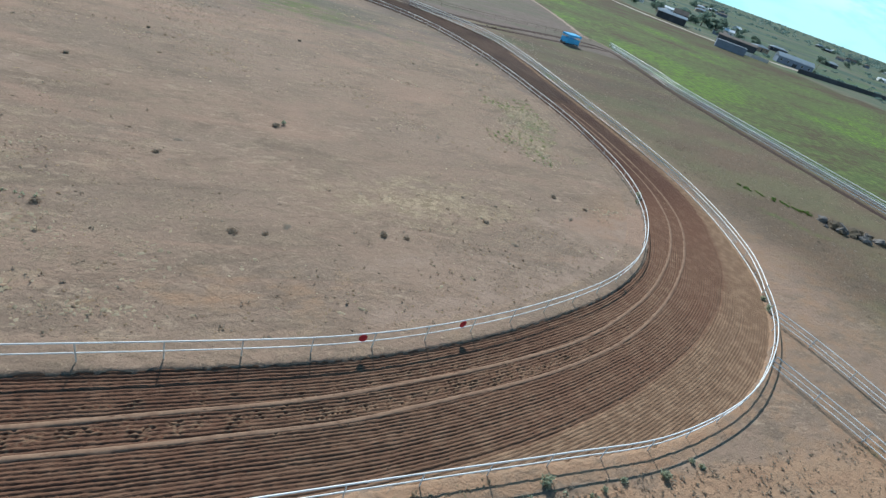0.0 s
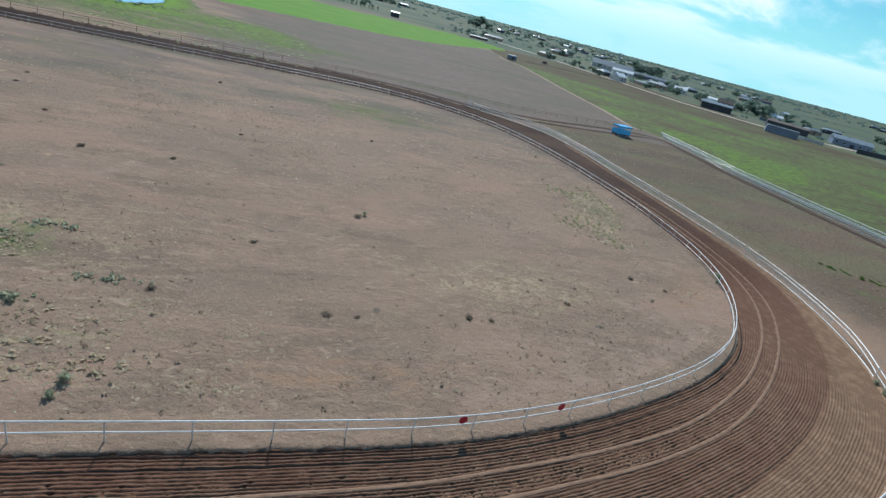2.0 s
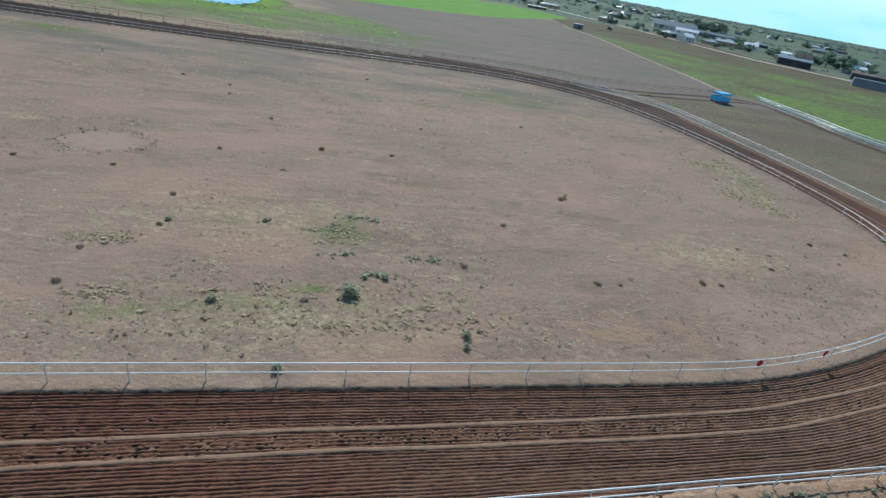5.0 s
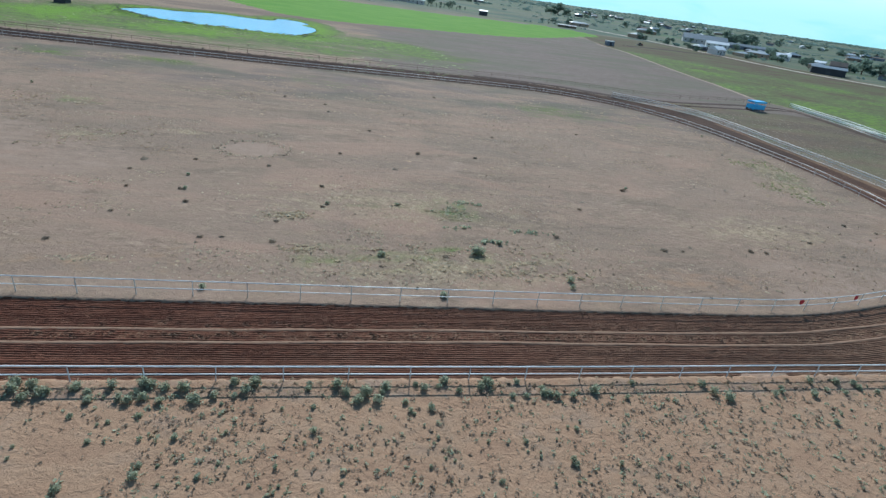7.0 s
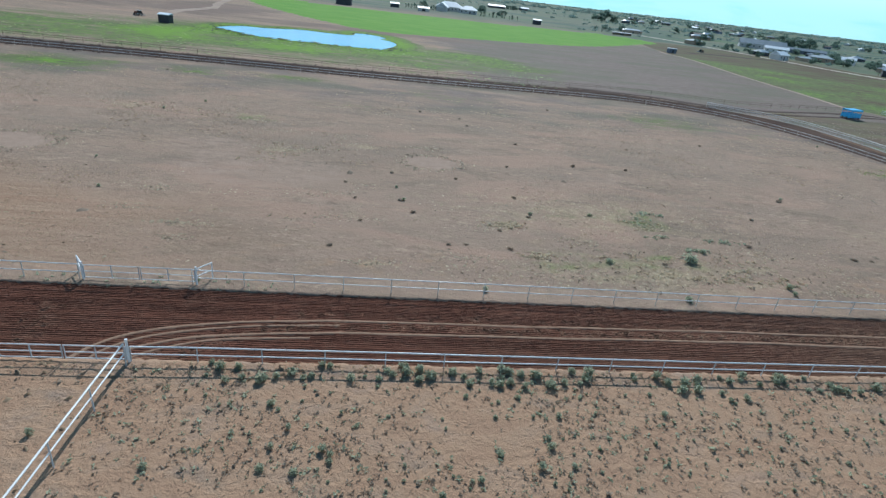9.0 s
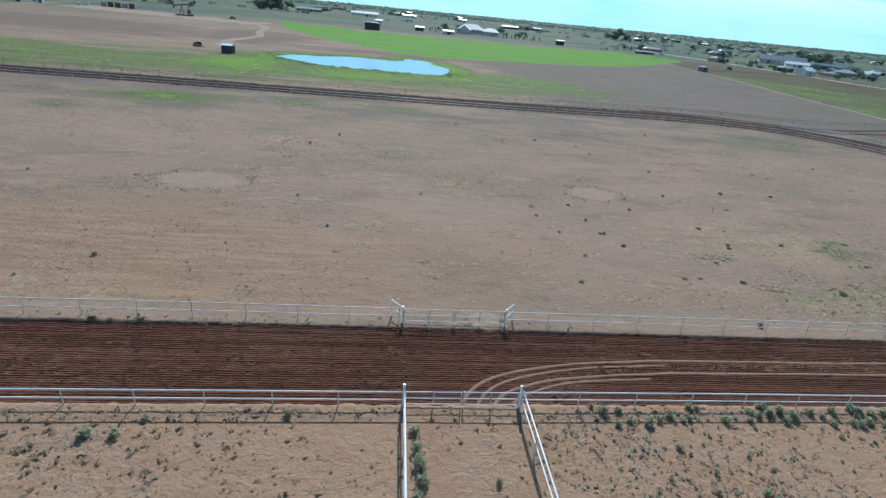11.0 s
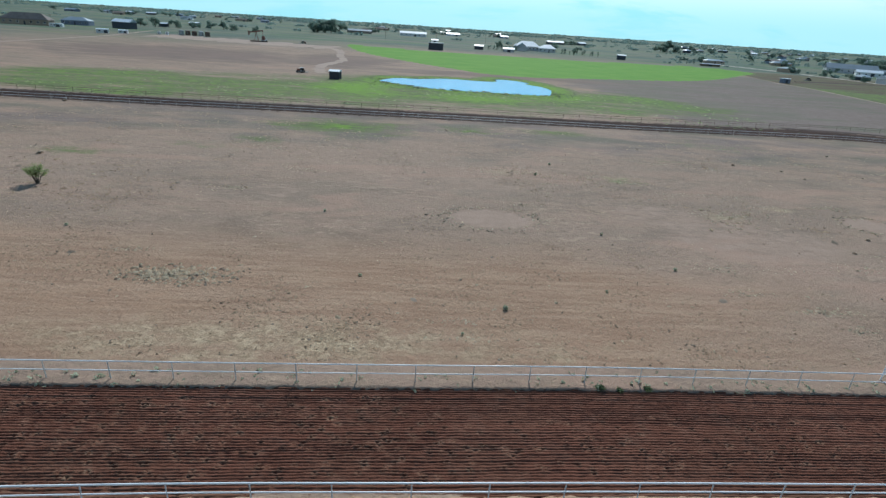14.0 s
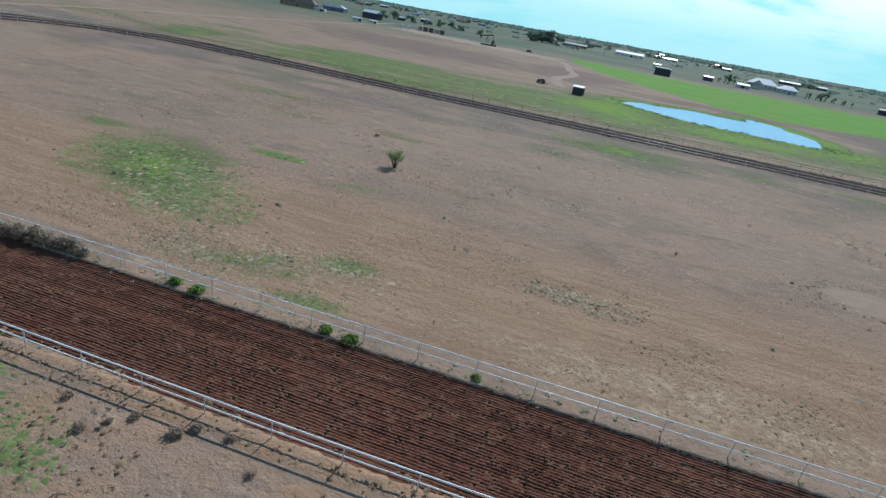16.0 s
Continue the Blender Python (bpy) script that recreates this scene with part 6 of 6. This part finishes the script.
house("long_barn", -120, 1059, -3, 48.2, 12.6, 4.7, 3.2, PALEWALL, METALROOF, "long barn with a white metal roof", "barn", "", 6, 1)
house("long_barn", -215, 1033, -6, 42.7, 11.6, 3.8, 2.5, TANWALL, GREYROOF, "long barn with a grey metal roof", "barn", "", 6, 1)
house("black_barn", -408, 595, -14, 20.2, 10.0, 6.1, 2.7, DARKWALL, METALROOF, "black boarded barn under a white roof", "barn", "", 0, 1)
house("shed", -423, 722, 0, 9.9, 5.9, 3.4, 1.2, DARKWALL, METALROOF, "small dark shed under a white roof", "shed", "", 0, 1)
house("shed", -427, 831, 0, 12.1, 7.0, 3.9, 1.2, DARKWALL, METALROOF, "small dark shed under a white roof", "shed", "", 0, 1)
house("brown_house", -472, 549, 10, 38.1, 14.1, 4.5, 5.5, TANWALL, SHINGLE, "broad tan house under a brown shingle roof", "house", "", 7, 1, "hip", 0.8)
house("blue_house", -464, 614, 6, 25.5, 13.7, 4.1, 3.3, BLUEWALL, GREYROOF, "blue-grey house with a grey roof", "house", "", 5, 1, "hip")
house("white_trailer", -442, 541, 4, 11.1, 3.3, 2.6, 0.3, PALEWALL, METALROOF, "white mobile home by the farmyard", "trailer", "", 4, 1, "flat", 0.1)
house("white_trailer", -376, 491, 24, 9.1, 3.1, 2.8, 0.5, PALEWALL, METALROOF, "white stock trailer parked by the dirt road", "trailer", "", 2, 1, "gable", 0.1)
house("white_trailer", -365, 503, 10, 7.2, 2.7, 2.4, 0.4, PALEWALL, METALROOF, "white stock trailer parked by the dirt road", "trailer", "", 2, 1, "gable", 0.1)
house("field_box", 172, 416, 10, 6.4, 3.7, 3.2, 0.3, BLUEWALL, METALROOF, "pale blue utility box at the field's corner", "utility box", "", 0, 1, "flat", 0.1)
house("big_barn", 421, 668, -28, 52.9, 24.6, 5.3, 5.3, PALEWALL, GREYROOF, "large pale barn with a grey metal roof", "barn", "", 8, 1)
house("big_barn", 416, 632, -28, 25.7, 12.0, 3.9, 2.6, PALEWALL, METALROOF, "pale lean-to wing of the large barn", "barn", "", 4, 1)
house("long_barn", 483, 674, -32, 53.5, 12.5, 4.0, 2.6, BLUEWALL, GREYROOF, "long blue-grey stable block beside the road", "barn", "", 8, 1)
house("dark_barn", 391, 429, -38, 26.9, 10.7, 5.4, 1.8, DARKWALL, GREYROOF, "dark barn beside the pale road", "barn", "", 0, 1)
house("dark_barn", 410, 440, -38, 13.1, 11.2, 7.5, 3.7, DARKWALL, SHINGLE, "tall dark barn beside the pale road", "barn", "", 0, 1)
house("container", 365, 327, -42, 22.7, 7.3, 5.2, 0.3, BLUEWALL, GREYROOF, "blue-grey steel storage building by the field", "storage building", "", 0, 0, "flat", 0.05)
house("grey_workshop", 482, 359, -38, 31.0, 15.5, 5.4, 2.9, BLUEWALL, GREYROOF, "blue-grey steel workshop beyond the field", "workshop", "", 5, 1)
house("dark_barn", 432, 383, -42, 34.0, 10.0, 5.0, 1.5, DARKWALL, SHINGLE, "long dark shed behind the pale road", "barn", "", 0, 1)

# long dark board wall and pale wall along the field
for x0, y0, x1, y1, h, mat, label in ((443, 322, 585, 318, 3.6, DARKWALL, "long dark board wall along the field's far side"), (385, 340, 403, 320, 2.6, PALEWALL, "pale block wall beside the storage building")):
    ln, an = math.hypot(x1 - x0, y1 - y0), math.degrees(math.atan2(y1 - y0, x1 - x0))
    wall_ = thing("boundary_wall", x0, y0, 0, an, label, "wall")
    n = max(1, int(ln / 12))
    for k in range(n):
        part("panel", Geo().box((k + 0.5) * ln / n, 0, float(lie(x0 + (x1 - x0) * (k + 0.5) / n, y0 + (y1 - y0) * (k + 0.5) / n) - lie(x0, y0)) - 0.2, ln / n - 0.15, 0.25, h), mat, wall_)

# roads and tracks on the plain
ribbon("ploughed_strip", spline([(196, 436), (221, 445), (250, 455), (280, 462), (308, 465)], 4.0), 8.0, 0.08, TRACK, "dark ploughed strip at the field's far side", "ploughed strip", 0.15, shade_tone=1.0)
ribbon("road", spline([(240, 640), (290, 530), (340, 430), (372, 394), (390, 372), (412, 350), (445, 341), (482, 340), (574, 333), (900, 315)], 6.0), 11.0, 0.06, GRAVEL, "pale gravel road beyond the green field", "road")
ribbon("road", spline([(-345, 60), (-345, 130), (-354, 190), (-359, 240), (-357, 306), (-356, 437), (-362, 500), (-376.7, 587.9)], 5.0), 3.6, 0.06, CALICHE, "pale dirt road across the brown field", "road")
ribbon("field_path", spline([(136, 188), (138, 196), (143, 214), (150, 243), (154, 272), (157, 300), (162, 340), (165, 380), (160, 412)], 4.0), 2.6, 0.05, CALICHE, "pale bare strip along the edge of the green field", "path")
ribbon("field_path", spline([(-161.9, 282.4), (-168.3, 322), (-162.2, 368), (-169.1, 413.5), (-177.6, 466), (-199.9, 511.5)], 4.0), 6.0, 0.05, CALICHE, "pale worn track leading up to the oil well", "path")
ribbon("gravel_pad", spline([(-340.9, 508.2), (-301.1, 507.7), (-258.4, 506.6), (-213.2, 498.8), (-187.6, 491.2)], 5.0), 50.0, 0.05, CALICHE, "pale gravel pad round the oil well", "gravel pad")


def pumpjack(x, y, turn):
    p = thing("pumpjack", x, y, 0, turn, "rusty red oil pumpjack on its gravel pad", "pumpjack")
    part("skid", Geo().box(1.0, 0, 0, 10, 2.2, 0.7), RUSTY, p)
    for sx in (-1.2, 1.2):
        for sy in (-0.9, 0.9):
            part("leg", Geo().tube([(sx - 0.4, sy, 0.6), (-0.4, 0, 5.6)], 0.14, 6), RUSTRED, p)
    beam = part("walking_beam", Geo().box(0, 0, -0.35, 8.2, 0.5, 0.7), RUSTRED, p)
    beam.matrix_basis = pose(-0.4, 0, 5.9, 0, -9, 0)
    part("horse_head", Geo().box(-4.3, 0, -1.5, 0.9, 0.5, 2.4), RUSTRED, beam)
    part("counterweight", Geo().box(3.6, 0, 1.2, 1.8, 1.4, 2.2), RUSTRED, p)
    part("pitman_arm", Geo().tube([(3.6, 0.6, 2.2), (3.4, 0.5, 6.4)], 0.1, 6).tube([(3.6, -0.6, 2.2), (3.4, -0.5, 6.4)], 0.1, 6), RUSTRED, p)
    part("gearbox", Geo().box(3.2, 0, 0.7, 1.6, 1.2, 1.3), STEEL, p)
    part("motor", Geo().box(5.2, 0, 0.7, 1.1, 0.8, 0.9), STEEL, p)
    part("polished_rod", Geo().tube([(-4.9, 0, 0.0), (-4.9, 0, 4.6)], 0.06, 6), STEEL, p)
    return p


pumpjack(-255, 513, 12).scale = (1.45, 1.45, 1.45)


def tank(x, y, r, h, mat, label):
    t = thing("oil_tank", x, y, 0, 0, label, "tank", "tank battery")
    part("shell", Geo().tube([(0, 0, 0), (0, 0, h)], r, 18), mat, t)
    n = 18
    pts = [(r * 1.02 * math.cos(2 * math.pi * k / n), r * 1.02 * math.sin(2 * math.pi * k / n), h) for k in range(n)] + [(0, 0, h + r * 0.22)]
    part("lid", Geo().add(pts, [(k, (k + 1) % n, n) for k in range(n)]), mat, t)
    part("ladder", Geo().tube([(-0.2, -r - 0.1, 0), (-0.2, -r - 0.1, h + 0.8)], 0.04, 5).tube([(0.2, -r - 0.1, 0), (0.2, -r - 0.1, h + 0.8)], 0.04, 5), STEEL, t)
    return t


for k in range(5):
    tank(-331 + 5.7 * k, 540 + 0.6 * k, 2.2, 4.0, RUSTY if k % 3 else STEEL, "rusty steel oil tank in a short row")
for k in range(2):
    tank(-338 - 7 * k, 526, 1.4, 2.4, PALEWALL, "small pale water tank by the oil tanks")


def tractor(x, y, turn, label):
    t = thing("tractor", x, y, 0, turn, label, "tractor")
    part("hood", Geo().box(1.2, 0, 0.9, 2.0, 0.9, 0.9), RUSTRED, t)
    part("chassis", Geo().box(0.4, 0, 0.55, 3.6, 0.6, 0.4), STEEL, t)
    part("cab", Geo().box(-0.6, 0, 1.0, 1.4, 1.4, 1.3), DARKGLASS, t)
    part("cab_roof", Geo().box(-0.6, 0, 2.3, 1.7, 1.6, 0.16), PALEWALL, t)
    part("exhaust", Geo().tube([(1.4, 0.2, 1.8), (1.4, 0.2, 2.7)], 0.05, 6), STEEL, t)
    for sx, r, sy in ((-0.8, 0.85, 0.95), (1.9, 0.5, 0.75)):
        for s in (-1, 1):
            wheel("wheel", t, sx, s * sy, r, r, 0.4)
    imp = part("implement", Geo().box(-3.0, 0, 0.4, 0.35, 3.2, 0.25).tube([(-1.6, 0, 0.6), (-3.0, 0, 0.55)], 0.08, 6), STEEL, t)
    for k in range(6):
        part("disc", Geo().tube([(-3.05, -1.4 + 0.56 * k, 0.28), (-3.0, -1.36 + 0.56 * k, 0.28)], 0.3, 10), STEEL, imp)
    return t


tractor(-171, 278, 155, "old red tractor with a disc harrow in the meadow")
tractor(-218, 530, 30, "tractor parked on the gravel pad")
tractor(222, 460, 10, "tractor with an implement at the field's corner")


def pole(x, y, h, turn, label="weathered wooden power pole on the plain"):
    p = thing("power_pole", x, y, 0, turn, label, "power pole", "power poles")
    part("pole_shaft", Geo().tube([(0, 0, -0.5), (0, 0, h)], 0.17, 7, r1=0.11), WOOD, p)
    part("crossarm", Geo().box(0, 0, h - 1.0, 2.4, 0.14, 0.16), WOOD, p)
    for k in (-1.0, 0.0, 1.0):
        part("insulator", Geo().tube([(k, 0, h - 0.84), (k, 0, h - 0.6)], 0.06, 6), PALEWALL, p)


for k, (x, y) in enumerate([(-442.5, 534.8), (-429.9, 614.4), (-496, 476.1), (-423.1, 679.5), (-560.9, 434.7), (381.1, 440.8), (433.4, 379.1), (345.4, 500.8), (481.3, 335.8), (-156.5, 790.4), (-84.26, 858.8), (-4.45, 905.7), (86.35, 867.9), (-264.8, 872.6)]):
    pole(x, y, 11, k * 7)


# ---- trees of the farms and the town ----
tr = np.random.default_rng(44)
LEAFY = "broad dark green shade tree on the plain"
for k, (x, y, s) in enumerate([(-268, 905, 2.3), (-258, 918, 2.5), (-250, 926, 2.4), (-238, 935, 2.1), (-277, 922, 1.9), (-436.6, 691.2, 1.38), (-420.9, 694.2, 1.26), (-405.7, 715.1, 1.25), (-380, 761, 1.20), (-388.7, 731.4, 1.06), (-357.4, 739.7, 1.16), (-345, 740.5, 1.06), (-316.1, 731.1, 0.93),
                               (80.52, 799, 1.41), (18.56, 728, 1.10), (98.18, 743.5, 1.04), (-2.42, 763.8, 1.05), (352, 1070, 2.4), (372, 1085, 2.5), (384, 1072, 1.8), (563.5, 814.9, 2.35), (581.2, 806.4, 2.26), (602.2, 813.4, 2.06), (486, 510, 1.5), (500, 500, 1.9), (506, 484, 1.8), (520, 490, 1.5)]):
    tree("shade_tree", x, y, BROAD[k % 4], s, k * 61, LEAFY, "farm trees", 1.15)
for k in range(26):
    x = (-30 + 3.2 * k if k < 12 else 58 + 3.4 * (k - 12))
    tree("young_cedar", x, 662 + 8 * math.sin(k * 1.9) + (0 if k < 12 else 6), CEDAR[k % 2], 0.75 + 0.4 * tr.random(), k * 40, "young dark cedar in a row by the farmhouse", "farmyard cedars")
for x in (185, 193, 201):
    tree("young_cedar", x, 626, CEDAR[0], 1.05, x, "dark cedar standing by the stock shed", "stock shed cedars")

ROOFS, WALLS = (METALROOF, GREYROOF, SHINGLE, GREYROOF), (PALEWALL, TANWALL, BLUEWALL, DARKWALL)
LABELS = ("pale house with a white metal roof in the distant town", "tan house with a grey roof in the distant town", "blue-grey house with a brown roof in the distant town", "dark shed with a grey roof in the distant town")
town = []
while len(town) < 92:
    a, d = radians(tr.uniform(20, 78)), 560 + 1500 * tr.random() ** 1.3
    x, y = d * math.sin(a), d * math.cos(a)
    if y < 0.9 * (620 - x * 0.35) or min([math.hypot(x - p, y - q) for p, q in town] + [999]) < 26:
        continue
    town.append((x, y))
for k, (x, y) in enumerate(town):
    i = k % 4
    house("town_house", x, y, tr.uniform(-60, 60), tr.uniform(11, 26), tr.uniform(8, 13), tr.uniform(3, 4.5), tr.uniform(1.4, 3), WALLS[i], ROOFS[i], LABELS[i], "house", "town houses", 3, 1, ("gable", "hip")[k % 2])
far_farms = []
for k in range(24):
    x = tr.uniform(-900, 260)
    far_farms.append((x, 1150 + 900 * tr.random()))
for k, (x, y) in enumerate(far_farms):
    i = k % 4
    house("far_farm", x, y, tr.uniform(-30, 30), tr.uniform(14, 36), tr.uniform(9, 14), 4, 2.4, WALLS[i], ROOFS[(i + 1) % 4], "distant farm building on the open plain", "farm building", "far farms", 2, 1)
for k in range(230):
    if k < 180:
        x, y = town[k % len(town)]
        x, y = x + tr.normal() * 22, y + tr.normal() * 22
        if math.hypot(x, y) < 520:
            continue
    else:
        x, y = far_farms[k % len(far_farms)]
        x, y = x + tr.normal() * 25, y + 10 + tr.normal() * 20
    tree("shade_tree", x, y, BROAD[k % 4], tr.uniform(0.6, 1.25), k * 33, "dark shade tree among distant houses", "town trees", 1.2)


def woods(name, count, place, size, label, seed):
    """Far scrub and woods: ragged lumps of many small faces in one mesh."""
    rng = np.random.default_rng(seed)
    p = place(rng, count)
    n, m = len(p), 26
    d = rng.normal(size=(n, m, 3))
    d /= np.linalg.norm(d, axis=2)[:, :, None]
    s = size * (0.5 + rng.random((n, 1, 1)))
    c = np.concatenate([p, lie(p[:, 0], p[:, 1])[:, None]], 1)[:, None, :] + d * s * (2.4, 1.8, 0.42) * (0.4 + 0.6 * rng.random((n, m, 1))) + np.array((0, 0, 0.55)) * s
    e1, e2 = rng.normal(size=(n, m, 3)) * s * 0.3, rng.normal(size=(n, m, 3)) * s * 0.3
    v = np.stack([c - e1, c + e2, c + e1, c - e2], 2).reshape(-1, 3)
    me = bpy.data.meshes.new(name)
    grid_mesh(me, v, np.arange(len(v)).reshape(-1, 4), False)
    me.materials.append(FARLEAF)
    return tagged(new(name, me), label, "woods", kind="stuff")


def sector(d0, d1, a0, a1):
    def place(rng, n):
        a = np.radians(rng.uniform(a0, a1, n * 3))
        d = d0 + (d1 - d0) * rng.random(n * 3)
        x, y = d * np.sin(a) - 60, d * np.cos(a)
        keep = blur_noise(x * 0.45, y * 1.3, 0.006, 51) + rng.normal(size=n * 3) * 0.35 > 0.25
        return np.column_stack([x, y])[keep][:n]
    return place


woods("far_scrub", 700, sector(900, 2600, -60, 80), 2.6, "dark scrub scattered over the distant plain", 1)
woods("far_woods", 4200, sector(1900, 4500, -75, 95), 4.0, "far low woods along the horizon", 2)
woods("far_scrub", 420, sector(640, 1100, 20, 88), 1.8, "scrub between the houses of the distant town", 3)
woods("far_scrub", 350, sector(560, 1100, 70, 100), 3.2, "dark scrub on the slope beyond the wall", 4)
